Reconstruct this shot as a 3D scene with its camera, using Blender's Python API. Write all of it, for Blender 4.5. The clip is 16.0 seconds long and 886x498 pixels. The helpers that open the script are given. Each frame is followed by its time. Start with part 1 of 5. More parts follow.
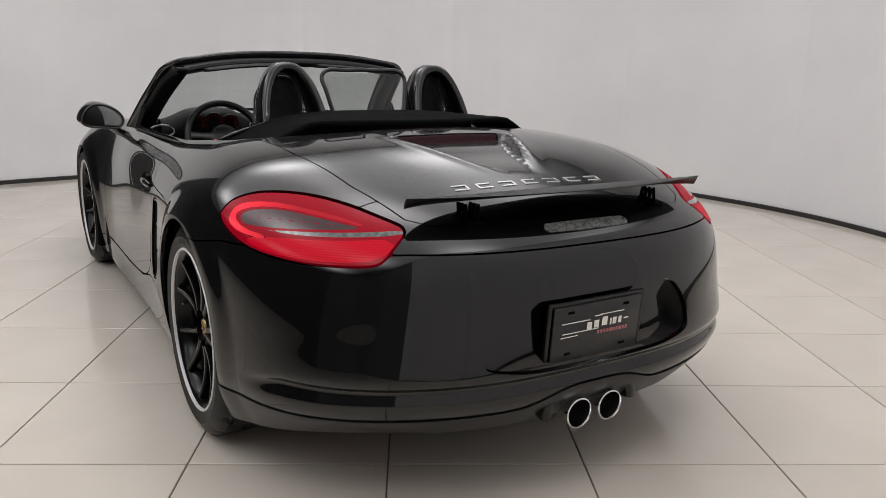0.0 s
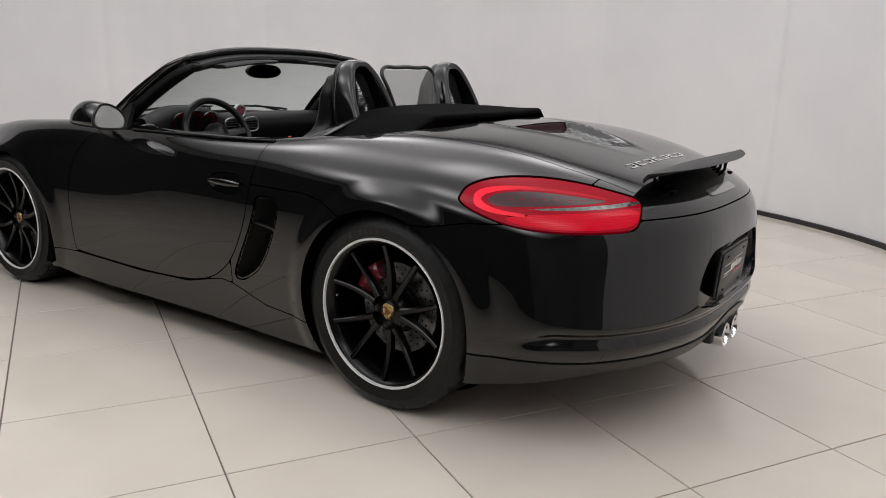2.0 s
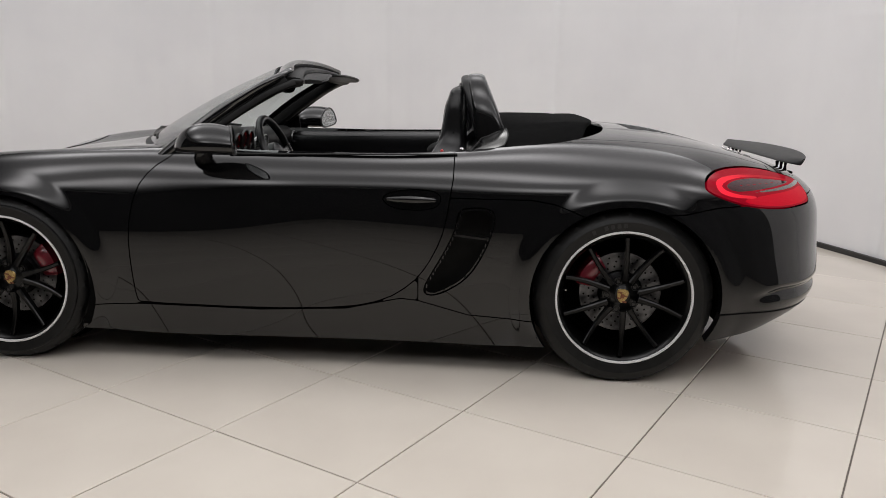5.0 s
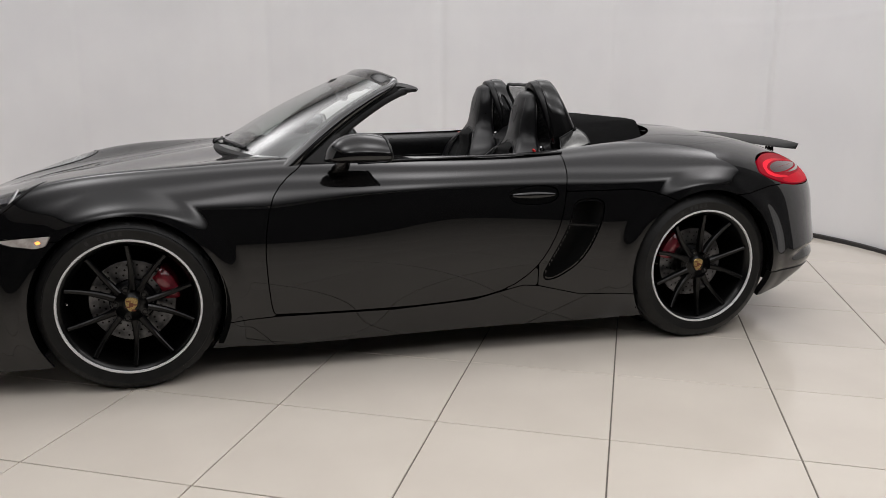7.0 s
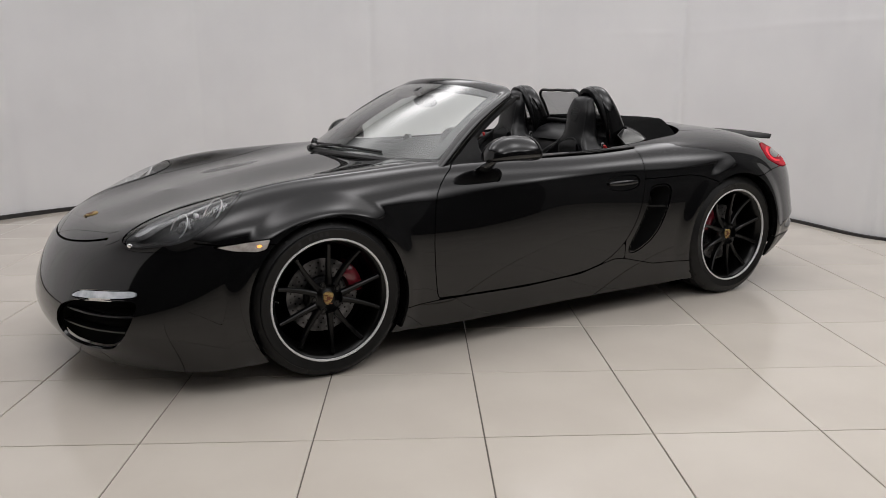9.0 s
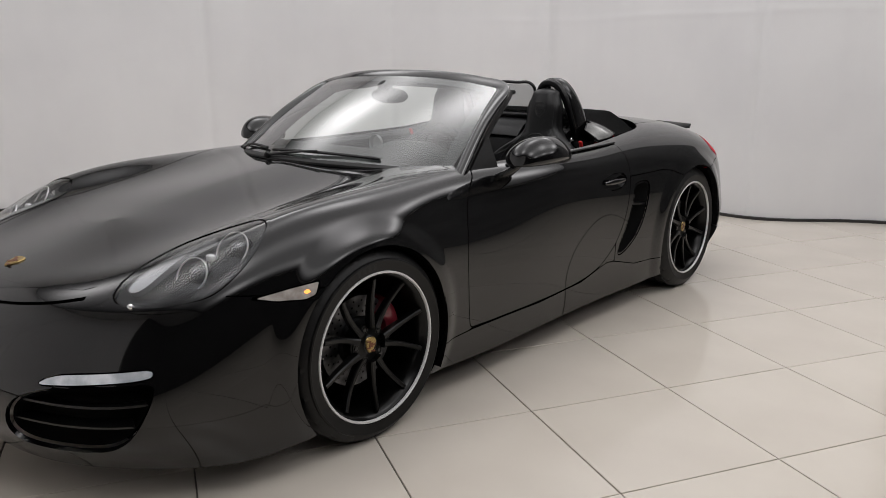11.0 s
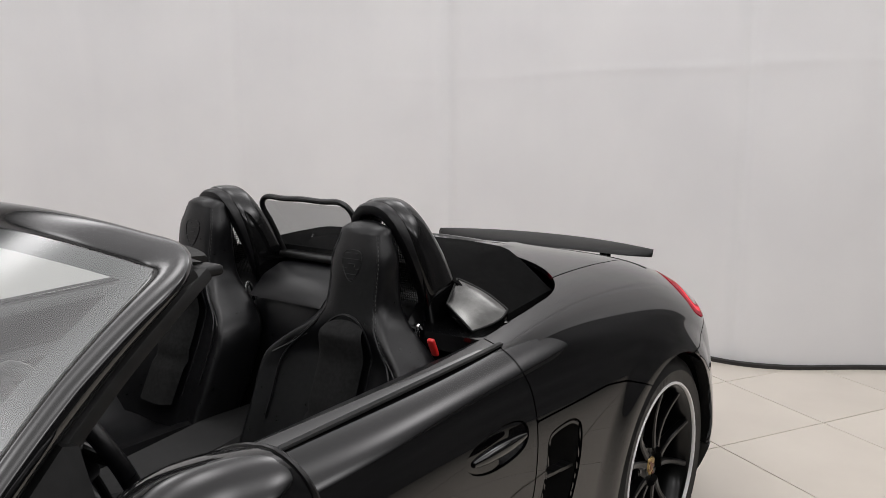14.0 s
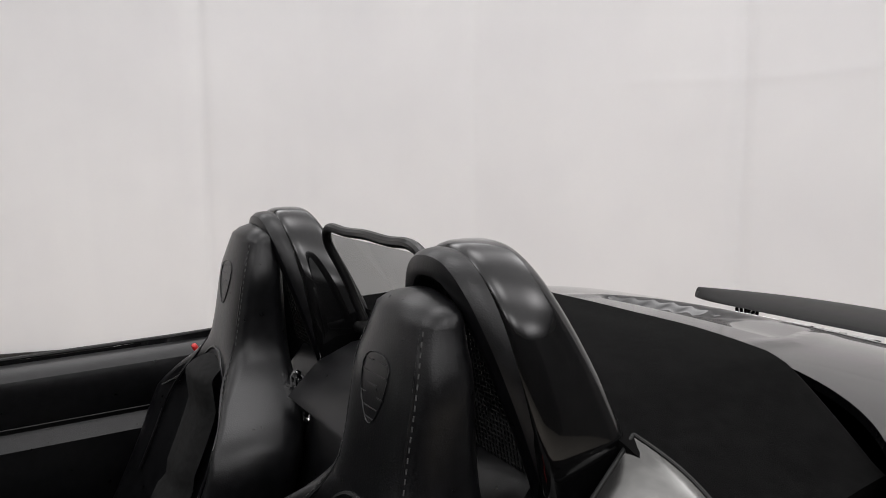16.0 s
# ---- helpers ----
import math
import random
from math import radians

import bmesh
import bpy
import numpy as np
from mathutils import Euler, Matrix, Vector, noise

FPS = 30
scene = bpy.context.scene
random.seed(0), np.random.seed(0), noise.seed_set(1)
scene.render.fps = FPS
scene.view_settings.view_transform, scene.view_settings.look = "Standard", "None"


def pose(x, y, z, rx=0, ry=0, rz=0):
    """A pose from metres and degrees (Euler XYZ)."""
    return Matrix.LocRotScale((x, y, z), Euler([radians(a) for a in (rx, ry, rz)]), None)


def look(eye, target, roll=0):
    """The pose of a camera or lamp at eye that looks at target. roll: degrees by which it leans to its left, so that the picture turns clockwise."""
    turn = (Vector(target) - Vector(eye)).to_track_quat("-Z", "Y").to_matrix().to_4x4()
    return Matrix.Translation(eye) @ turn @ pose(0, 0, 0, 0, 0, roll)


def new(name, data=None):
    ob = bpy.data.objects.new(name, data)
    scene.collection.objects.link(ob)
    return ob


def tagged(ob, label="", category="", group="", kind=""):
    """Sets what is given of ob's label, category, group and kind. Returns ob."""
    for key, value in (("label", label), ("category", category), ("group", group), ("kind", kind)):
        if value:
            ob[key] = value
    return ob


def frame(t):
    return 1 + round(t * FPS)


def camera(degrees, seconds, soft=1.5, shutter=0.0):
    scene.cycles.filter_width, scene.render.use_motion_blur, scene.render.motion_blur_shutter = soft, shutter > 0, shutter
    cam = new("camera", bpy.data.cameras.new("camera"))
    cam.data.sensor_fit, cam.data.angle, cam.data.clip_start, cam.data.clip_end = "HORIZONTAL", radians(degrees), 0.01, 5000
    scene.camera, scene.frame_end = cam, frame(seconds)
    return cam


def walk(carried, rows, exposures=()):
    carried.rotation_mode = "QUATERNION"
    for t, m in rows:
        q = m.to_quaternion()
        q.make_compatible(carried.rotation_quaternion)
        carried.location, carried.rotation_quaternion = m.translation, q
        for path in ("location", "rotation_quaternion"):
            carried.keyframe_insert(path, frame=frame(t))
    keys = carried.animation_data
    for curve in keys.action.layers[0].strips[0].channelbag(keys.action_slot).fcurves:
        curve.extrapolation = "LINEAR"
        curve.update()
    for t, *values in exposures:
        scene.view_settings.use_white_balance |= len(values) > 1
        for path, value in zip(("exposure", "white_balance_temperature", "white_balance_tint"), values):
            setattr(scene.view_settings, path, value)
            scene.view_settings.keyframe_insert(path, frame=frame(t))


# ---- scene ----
cam = camera(59.5, 16.0, soft=0.7)
PATH = [
    (0, (-2.424, 1.441, 1.198), (-0.768, 0.421, 0.729), 1.3),
    (0.5, (-2.296, 1.82, 1.203), (-0.764, 0.623, 0.736), 1.2),
    (1, (-2.095, 2.161, 1.18), (-0.693, 0.816, 0.707), 1.4),
    (1.5, (-1.845, 2.5, 1.183), (-0.593, 1.015, 0.706), 1.5),
    (2, (-1.591, 2.832, 1.182), (-0.487, 1.231, 0.715), 1.6),
    (2.5, (-1.267, 3.059, 1.187), (-0.299, 1.375, 0.712), 1.3),
    (3, (-0.946, 3.261, 1.196), (-0.126, 1.501, 0.719), 1.3),
    (3.5, (-0.586, 3.455, 1.206), (0.055, 1.62, 0.735), 1.3),
    (4, (-0.221, 3.585, 1.181), (0.254, 1.698, 0.719), 1.2),
    (4.2, (-0.071, 3.642, 1.173), (0.334, 1.736, 0.722), 1.2),
    (6.3, (1.541, 3.864, 1.164), (1.204, 1.938, 0.741), 0.4),
    (6.5, (1.691, 3.87, 1.182), (1.301, 1.957, 0.749), 0.3),
    (7, (2.094, 3.913, 1.197), (1.567, 2.033, 0.763), 0.2),
    (7.5, (2.486, 3.957, 1.231), (1.831, 2.119, 0.796), 0.2),
    (8, (2.892, 3.905, 1.235), (2.114, 2.115, 0.8), 0.2),
    (8.5, (3.315, 3.831, 1.214), (2.412, 2.099, 0.786), 0.1),
    (8.7, (3.468, 3.822, 1.243), (2.527, 2.111, 0.811), -0.1),
    (10.8, (4.244, 2.787, 1.273), (2.811, 1.474, 0.802), -0.1),
    (11, (4.2, 2.646, 1.285), (2.729, 1.379, 0.808), -0.1),
    (11.5, (3.984, 2.28, 1.304), (2.45, 1.091, 0.817), -0.0),
    (12, (3.648, 2.055, 1.334), (2.101, 0.888, 0.84), -0.5),
    (12.5, (3.297, 1.928, 1.368), (1.749, 0.764, 0.869), -0.6),
    (13, (2.865, 1.783, 1.387), (1.303, 0.626, 0.916), -0.7),
    (13.5, (2.467, 1.743, 1.416), (0.893, 0.573, 1.024), -0.6),
    (14, (2.121, 1.683, 1.402), (0.554, 0.489, 1.056), -0.5),
    (14.5, (1.789, 1.574, 1.398), (0.268, 0.313, 1.088), -0.8),
    (15, (1.49, 1.428, 1.378), (0.075, 0.043, 1.097), -0.8),
    (15.5, (1.27, 1.262, 1.338), (0.039, -0.293, 1.081), -1.1),
    (16, (1.088, 1.108, 1.289), (0.094, -0.609, 1.037), -0.6),
]
walk(cam, [(t, look(eye, target, roll)) for t, eye, target, roll in PATH], [(0.0, -0.18), (4.0, -0.12), (7.0, -0.14), (8.5, -0.30), (11.0, -0.30), (12.0, -0.18), (12.5, -0.16), (13.5, -0.12), (14.5, -0.10), (15.2, 0.0), (16.0, 0.06)])

# ---- world, light, exposure ----
world = bpy.data.worlds.new("studio_air")
scene.world = world
world.use_nodes = True
world.node_tree.nodes["Background"].inputs["Color"].default_value = (0.5, 0.5, 0.52, 1)
world.node_tree.nodes["Background"].inputs["Strength"].default_value = 0.05
scene.view_settings.exposure = 0.0


def glow_strip(name, strength, colour=(1.0, 0.98, 0.988)):
    """A light diffuser that fades towards its edges and is brighter under each of its lamps."""
    m = bpy.data.materials.new(name)
    m.use_nodes = True
    t = m.node_tree
    t.nodes.clear()
    out, em, co, sep = (t.nodes.new(k) for k in ("ShaderNodeOutputMaterial", "ShaderNodeEmission", "ShaderNodeTexCoord", "ShaderNodeSeparateXYZ"))
    em.inputs["Color"].default_value = (*colour, 1)
    t.links.new(co.outputs["Generated"], sep.inputs[0])

    def calc(op, a, b=None):
        n = t.nodes.new("ShaderNodeMath")
        n.operation = op
        for k, v in enumerate((a, b)):
            if v is None:
                continue
            if isinstance(v, (int, float)):
                n.inputs[k].default_value = v
            else:
                t.links.new(v, n.inputs[k])
        return n.outputs[0]

    def fade(v, k):
        s = calc("SINE", calc("MULTIPLY", v, math.pi))
        return calc("MINIMUM", calc("MULTIPLY", calc("MAXIMUM", s, 0.0), k), 1.0)

    def spots(v, count):
        s = calc("ABSOLUTE", calc("SINE", calc("MULTIPLY", v, math.pi * count)))
        return calc("POWER", s, 4.0)

    hot = calc("MULTIPLY", spots(sep.outputs[1], 4), calc("ADD", calc("MULTIPLY", spots(sep.outputs[0], 3), 0.75), 0.25))
    level = calc("ADD", calc("MULTIPLY", hot, 0.80), 0.20)
    total = calc("MULTIPLY", calc("MULTIPLY", calc("MULTIPLY", fade(sep.outputs[0], 1.9), fade(sep.outputs[1], 1.9)), level), strength)
    t.links.new(total, em.inputs["Strength"])
    t.links.new(em.outputs[0], out.inputs["Surface"])
    return m


# ---- materials ----
def material(name, colour, rough=0.5, metal=0.0, coat=0.0, coat_rough=0.03, spec=0.5):
    m = bpy.data.materials.new(name)
    m.use_nodes = True
    b = m.node_tree.nodes["Principled BSDF"]
    b.inputs["Base Color"].default_value = (*colour, 1)
    b.inputs["Roughness"].default_value = rough
    b.inputs["Metallic"].default_value = metal
    b.inputs["Coat Weight"].default_value = coat
    b.inputs["Coat Roughness"].default_value = coat_rough
    b.inputs["Specular IOR Level"].default_value = spec
    return m


def vary(m, scale, colours, detail=4.0, rough=None, bump=0.0, bump_scale=None, sep=(0.35, 0.65)):
    """Noise between two base colours, with optional roughness range and fine relief."""
    t = m.node_tree
    b = t.nodes["Principled BSDF"]
    co = t.nodes.new("ShaderNodeTexCoord")
    n = t.nodes.new("ShaderNodeTexNoise")
    n.inputs["Scale"].default_value, n.inputs["Detail"].default_value = scale, detail
    t.links.new(co.outputs["Object"], n.inputs["Vector"])
    r = t.nodes.new("ShaderNodeValToRGB")
    for e, p, c in zip(r.color_ramp.elements, sep, colours):
        e.position, e.color = p, (*c, 1)
    t.links.new(n.outputs["Fac"], r.inputs["Fac"])
    t.links.new(r.outputs["Color"], b.inputs["Base Color"])
    if rough:
        k = t.nodes.new("ShaderNodeMapRange")
        k.inputs["To Min"].default_value, k.inputs["To Max"].default_value = rough
        t.links.new(n.outputs["Fac"], k.inputs["Value"])
        t.links.new(k.outputs["Result"], b.inputs["Roughness"])
    if bump:
        f = t.nodes.new("ShaderNodeTexNoise")
        f.inputs["Scale"].default_value, f.inputs["Detail"].default_value = bump_scale or scale * 8, 3
        t.links.new(co.outputs["Object"], f.inputs["Vector"])
        h = t.nodes.new("ShaderNodeBump")
        h.inputs["Strength"].default_value, h.inputs["Distance"].default_value = bump, 0.002
        t.links.new(f.outputs["Fac"], h.inputs["Height"])
        t.links.new(h.outputs["Normal"], b.inputs["Normal"])
    return m


PAINT = material("black_paint", (0.0022, 0.0022, 0.0025), 0.35, 0.0, 1.0, 0.012, 0.03)
PAINT.node_tree.nodes["Principled BSDF"].inputs["Coat IOR"].default_value = 1.55
PAINTSOFT = material("black_satin_paint", (0.003, 0.003, 0.0033), 0.4, 0.0, 1.0, 0.05, 0.05)
PAINTSOFT.node_tree.nodes["Principled BSDF"].inputs["Coat IOR"].default_value = 1.72
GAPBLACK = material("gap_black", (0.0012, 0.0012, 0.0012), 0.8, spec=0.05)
RUBBER = vary(material("tyre_rubber", (0.014, 0.014, 0.014), 0.62, spec=0.3), 30, ((0.0025, 0.0025, 0.0025), (0.007, 0.007, 0.007)), rough=(0.36, 0.6), bump=0.15)
RIMBLACK = material("wheel_black", (0.0015, 0.0015, 0.0015), 0.3, 0.0, 0.25, 0.06, 0.15)
HOOPBLACK = material("hoop_black", (0.002, 0.002, 0.0022), 0.35, 0.0, 1.0, 0.05, 0.08)
RIMLINE = material("rim_line", (0.72, 0.72, 0.72), 0.3, 0.1)
WALL = vary(material("painted_wall", (0.78, 0.775, 0.785), 0.9), 0.9, ((0.74, 0.735, 0.745), (0.80, 0.795, 0.80)), bump=0.1, bump_scale=40)
DARKWALL = vary(material("dark_wall", (0.03, 0.03, 0.03), 0.8), 1.2, ((0.018, 0.018, 0.019), (0.03, 0.03, 0.03)))
SIDEWALL = vary(material("grey_wall", (0.15, 0.15, 0.15), 0.85), 1.2, ((0.11, 0.11, 0.112), (0.16, 0.16, 0.163)))
TILE = vary(material("floor_tile", (0.62, 0.58, 0.52), 0.12), 1.7, ((0.635, 0.58, 0.51), (0.685, 0.63, 0.555)), rough=(0.07, 0.13))
CEILING = vary(material("hall_ceiling", (0.45, 0.45, 0.45), 0.9), 1.1, ((0.50, 0.50, 0.50), (0.57, 0.57, 0.57)))
BASE = material("base_strip", (0.02, 0.018, 0.017), 0.6)
GROUT = material("tile_grout", (0.16, 0.14, 0.12), 0.9)


# ---- geometry helpers ----
def spline(knots, pts, at):
    """Natural cubic spline through pts at the knots, read at the given places."""
    k, p, x = np.asarray(knots, float), np.asarray(pts, float), np.asarray(at, float)
    p = p.reshape(len(k), -1)
    h, n = np.diff(k), len(k)
    a, r = np.eye(n), np.zeros_like(p)
    for i in range(1, n - 1):
        a[i, i - 1 : i + 2] = h[i - 1], 2 * (h[i - 1] + h[i]), h[i]
        r[i] = 6 * ((p[i + 1] - p[i]) / h[i] - (p[i] - p[i - 1]) / h[i - 1])
    m = np.linalg.solve(a, r)
    i = np.clip(np.searchsorted(k, x) - 1, 0, n - 2)
    u, v, w = (x - k[i])[:, None], (k[i + 1] - x)[:, None], h[i][:, None]
    return m[i] * v**3 / (6 * w) + m[i + 1] * u**3 / (6 * w) + (p[i] / w - m[i] * w / 6) * v + (p[i + 1] / w - m[i + 1] * w / 6) * u


def smooth_path(pts, n):
    """n points along a smooth curve through pts."""
    p = np.asarray(pts, float)
    k = np.concatenate([[0], np.cumsum(np.linalg.norm(np.diff(p, axis=0), axis=1))])
    return spline(k, p, np.linspace(0, k[-1], n))


def rounded(pts, times=3):
    """A closed outline with its corners cut smooth."""
    p = np.asarray(pts, float)
    for _ in range(times):
        q = np.roll(p, -1, axis=0)
        p = np.stack([0.75 * p + 0.25 * q, 0.25 * p + 0.75 * q], 1).reshape(-1, p.shape[1])
    return p


def inside(outline, pts):
    """Signed distance to a closed flat outline, negative inside."""
    a = np.asarray(outline, float)
    b = np.roll(a, -1, axis=0)
    p = np.asarray(pts, float)
    best, odd = np.full(len(p), 1e9), np.zeros(len(p), bool)
    for (ax, ay), (bx, by) in zip(a, b):
        ex, ey = bx - ax, by - ay
        t = np.clip(((p[:, 0] - ax) * ex + (p[:, 1] - ay) * ey) / (ex * ex + ey * ey + 1e-15), 0, 1)
        best = np.minimum(best, np.hypot(p[:, 0] - ax - t * ex, p[:, 1] - ay - t * ey))
        if by != ay:
            odd ^= ((ay > p[:, 1]) != (by > p[:, 1])) & (p[:, 0] < ex * (p[:, 1] - ay) / (by - ay) + ax)
    return np.where(odd, -best, best)


class Sheet:
    """A piece of surface: points, normals and faces."""

    def __init__(self, p, n, faces):
        self.p, self.n, self.faces = np.asarray(p, float), np.asarray(n, float), faces

    def keep(self, f):
        """The part where f(points) is below zero, cut cleanly along f = 0."""
        v = np.asarray(f(self.p), float)
        pts, nor, at, cuts, faces = [], [], {}, {}, []

        def old(i):
            if i not in at:
                at[i] = len(pts)
                pts.append(self.p[i]), nor.append(self.n[i])
            return at[i]

        def cut(i, j):
            key = (min(i, j), max(i, j))
            if key not in cuts:
                i, j = key
                t = v[i] / (v[i] - v[j])
                cuts[key] = len(pts)
                pts.append(self.p[i] * (1 - t) + self.p[j] * t), nor.append(self.n[i] * (1 - t) + self.n[j] * t)
            return cuts[key]

        for face in self.faces:
            low = [v[i] < 0 for i in face]
            if all(low):
                faces.append([old(i) for i in face])
            elif any(low):
                out = []
                for a in range(len(face)):
                    i, j = face[a], face[(a + 1) % len(face)]
                    if low[a]:
                        out.append(old(i))
                    if low[a] != low[(a + 1) % len(face)]:
                        out.append(cut(i, j))
                if len(out) > 2:
                    faces.append(out)
        return Sheet(np.array(pts).reshape(-1, 3), np.array(nor).reshape(-1, 3), faces)

    def mirrored(self):
        m = np.array([1, -1, 1])
        return Sheet(self.p * m, self.n * m, [f[::-1] for f in self.faces])

    def moved(self, d):
        n = self.n / np.maximum(np.linalg.norm(self.n, axis=1, keepdims=True), 1e-9)
        return Sheet(self.p + n * np.asarray(d).reshape(-1, 1), n, self.faces)

    def rim(self):
        """Directed edges of the border."""
        seen = {}
        for f in self.faces:
            for a, b in zip(f, f[1:] + f[:1]):
                if (b, a) in seen:
                    del seen[(b, a)]
                else:
                    seen[(a, b)] = 1
        return list(seen)


def place(ob, material_, parent=None, label=""):
    if material_:
        ob.data.materials.append(material_)
    if parent:
        ob.parent = parent
    if label:
        ob["label"] = label
    return ob


def solid(name, verts, faces, mat, parent=None, label="", smooth=True, sharp=0.6):
    me = bpy.data.meshes.new(name)
    me.from_pydata([tuple(map(float, v)) for v in verts], [], [list(map(int, f)) for f in faces])
    bm = bmesh.new()
    bm.from_mesh(me)
    bmesh.ops.recalc_face_normals(bm, faces=bm.faces)
    for f in bm.faces:
        f.smooth = smooth
    if smooth:
        for e in bm.edges:
            if len(e.link_faces) == 2 and e.calc_face_angle(0) > sharp:
                e.smooth = False
    bm.to_mesh(me)
    bm.free()
    return place(new(name, me), mat, parent, label)


def panel(name, sheet, mat, parent=None, label="", lip=0.014):
    """A skin that shades as the whole body does, with its border folded inwards."""
    n = sheet.n / np.maximum(np.linalg.norm(sheet.n, axis=1, keepdims=True), 1e-9)
    verts, faces, nors = list(sheet.p), [list(f) for f in sheet.faces], list(n)
    if lip:
        at = {}
        for a, b in sheet.rim():
            e = sheet.p[b] - sheet.p[a]
            side = np.cross(e, n[a])
            side = side / max(np.linalg.norm(side), 1e-9)
            ids = []
            for i, d in ((a, 0.0), (b, 0.0), (b, lip), (a, lip)):
                ids.append(len(verts))
                verts.append(sheet.p[i] - n[i] * d), nors.append(side)
            faces.append([ids[1], ids[0], ids[3], ids[2]])
    me = bpy.data.meshes.new(name)
    me.from_pydata([tuple(v) for v in verts], [], faces)
    me.polygons.foreach_set("use_smooth", [True] * len(faces))
    me.normals_split_custom_set_from_vertices([tuple(v) for v in nors])
    return place(new(name, me), mat, parent, label)


def lathe(profile, segs=64, closed=False, centre=(0, 0, 0)):
    """Turns a profile of (radius, along y) about the y axis."""
    pr = np.asarray(profile, float)
    a = np.linspace(0, 2 * np.pi, segs, endpoint=False)
    v = np.stack([np.outer(np.cos(a), pr[:, 0]), np.repeat(pr[None, :, 1], segs, 0), np.outer(np.sin(a), pr[:, 0])], -1).reshape(-1, 3) + centre
    n, faces = len(pr), []
    for i in range(segs):
        for j in range(n if closed else n - 1):
            k, l = (i + 1) % segs, (j + 1) % n
            faces.append([i * n + j, k * n + j, k * n + l, i * n + l])
    return v, faces


def tube(path, radii, segs=12, up=(0, 0, 1), flat=1.0, caps=True, power=2.0):
    """A closed rod along a path. radii: one, or one a point; flat: height over width; power above 2 squares the section."""
    p = np.asarray(path, float)
    r = np.broadcast_to(np.asarray(radii, float).reshape(-1), (len(p),)) if np.ndim(radii) < 2 else np.asarray(radii, float)
    d = np.gradient(p, axis=0)
    d /= np.linalg.norm(d, axis=1, keepdims=True)
    s = np.cross(d, np.asarray(up, float))
    s /= np.maximum(np.linalg.norm(s, axis=1, keepdims=True), 1e-9)
    u = np.cross(s, d)
    a = np.linspace(0, 2 * np.pi, segs, endpoint=False)
    ca, sa = np.sign(np.cos(a)) * np.abs(np.cos(a)) ** (2 / power), np.sign(np.sin(a)) * np.abs(np.sin(a)) ** (2 / power)
    rw, rh = (r[:, 0], r[:, 1]) if r.ndim == 2 else (r, r * flat)
    v = p[:, None] + s[:, None] * (ca[None, :, None] * rw[:, None, None]) + u[:, None] * (sa[None, :, None] * rh[:, None, None])
    n, faces = len(p), []
    for i in range(n - 1):
        for j in range(segs):
            k = (j + 1) % segs
            faces.append([i * segs + j, i * segs + k, (i + 1) * segs + k, (i + 1) * segs + j])
    if caps:
        faces += [list(range(segs))[::-1], list(range((n - 1) * segs, n * segs))]
    return v.reshape(-1, 3), faces


def joined(*pieces):
    verts, faces = [], []
    for v, f in pieces:
        faces += [[i + len(verts) for i in g] for g in f]
        verts += [tuple(x) for x in v]
    return verts, faces


def loft(rows, caps=True, ring=True):
    """Skin over rows of equally many points."""
    rows = np.asarray(rows, float)
    n, m, _ = rows.shape
    faces = []
    for i in range(n - 1):
        for j in range(m if ring else m - 1):
            k = (j + 1) % m
            faces.append([i * m + j, i * m + k, (i + 1) * m + k, (i + 1) * m + j])
    if caps and ring:
        faces += [list(range(m))[::-1], list(range((n - 1) * m, n * m))]
    return rows.reshape(-1, 3), faces


def block(size, centre, bevel=0.01, segs=3, turn=None):
    """A box with rounded edges."""
    bm = bmesh.new()
    bmesh.ops.create_cube(bm, size=1)
    bmesh.ops.scale(bm, vec=size, verts=bm.verts)
    if bevel:
        bmesh.ops.bevel(bm, geom=list(bm.edges), offset=bevel, segments=segs, affect="EDGES", profile=0.5)
    m = Matrix.Translation(centre) @ (turn or Matrix.Identity(4))
    bmesh.ops.transform(bm, matrix=m, verts=bm.verts)
    bm.verts.index_update()
    out = [tuple(v.co) for v in bm.verts], [[v.index for v in f.verts] for f in bm.faces]
    bm.free()
    return out


def moved(piece, m):
    return [tuple(m @ Vector(v)) for v in piece[0]], piece[1]


# ---- the room ----
def wall_piece(name, pts, n, mat, height, thick=0.12, z0=0.0):
    line = smooth_path(pts, n)
    d = np.gradient(line, axis=0)
    nor = np.stack([-d[:, 1], d[:, 0]], 1)
    nor /= np.linalg.norm(nor, axis=1, keepdims=True)
    rows = []
    for p, q in zip(line, nor):
        o = p - q * thick
        rows.append([(p[0], p[1], z0), (p[0], p[1], z0 + height), (o[0], o[1], z0 + height), (o[0], o[1], z0)])
    v, f = loft(rows)
    return solid(name, v, f, mat)


ROOM_H = 3.6
WHITE_LINE = [(-2.72, 1.50), (-2.62, 1.22), (-2.42, 0.92), (-2.25, 0.66), (-2.18, 0.42), (-2.22, 0.1), (-2.31, -0.5), (-2.1, -1.4), (-1.5, -2.8), (-0.6, -3.75), (0.55, -4.3), (1.5, -4.5),
              (2.5, -4.45), (3.6, -4.15), (4.9, -3.1), (5.7, -1.6), (5.95, 0.0), (5.88, 0.8), (5.74, 1.6)]


FOLDS = ((1.2, 0.030), (3.15, 0.034), (4.7, 0.012), (6.5, 0.026), (8.3, 0.012), (10.1, 0.016), (12.0, 0.012), (13.6, 0.012))


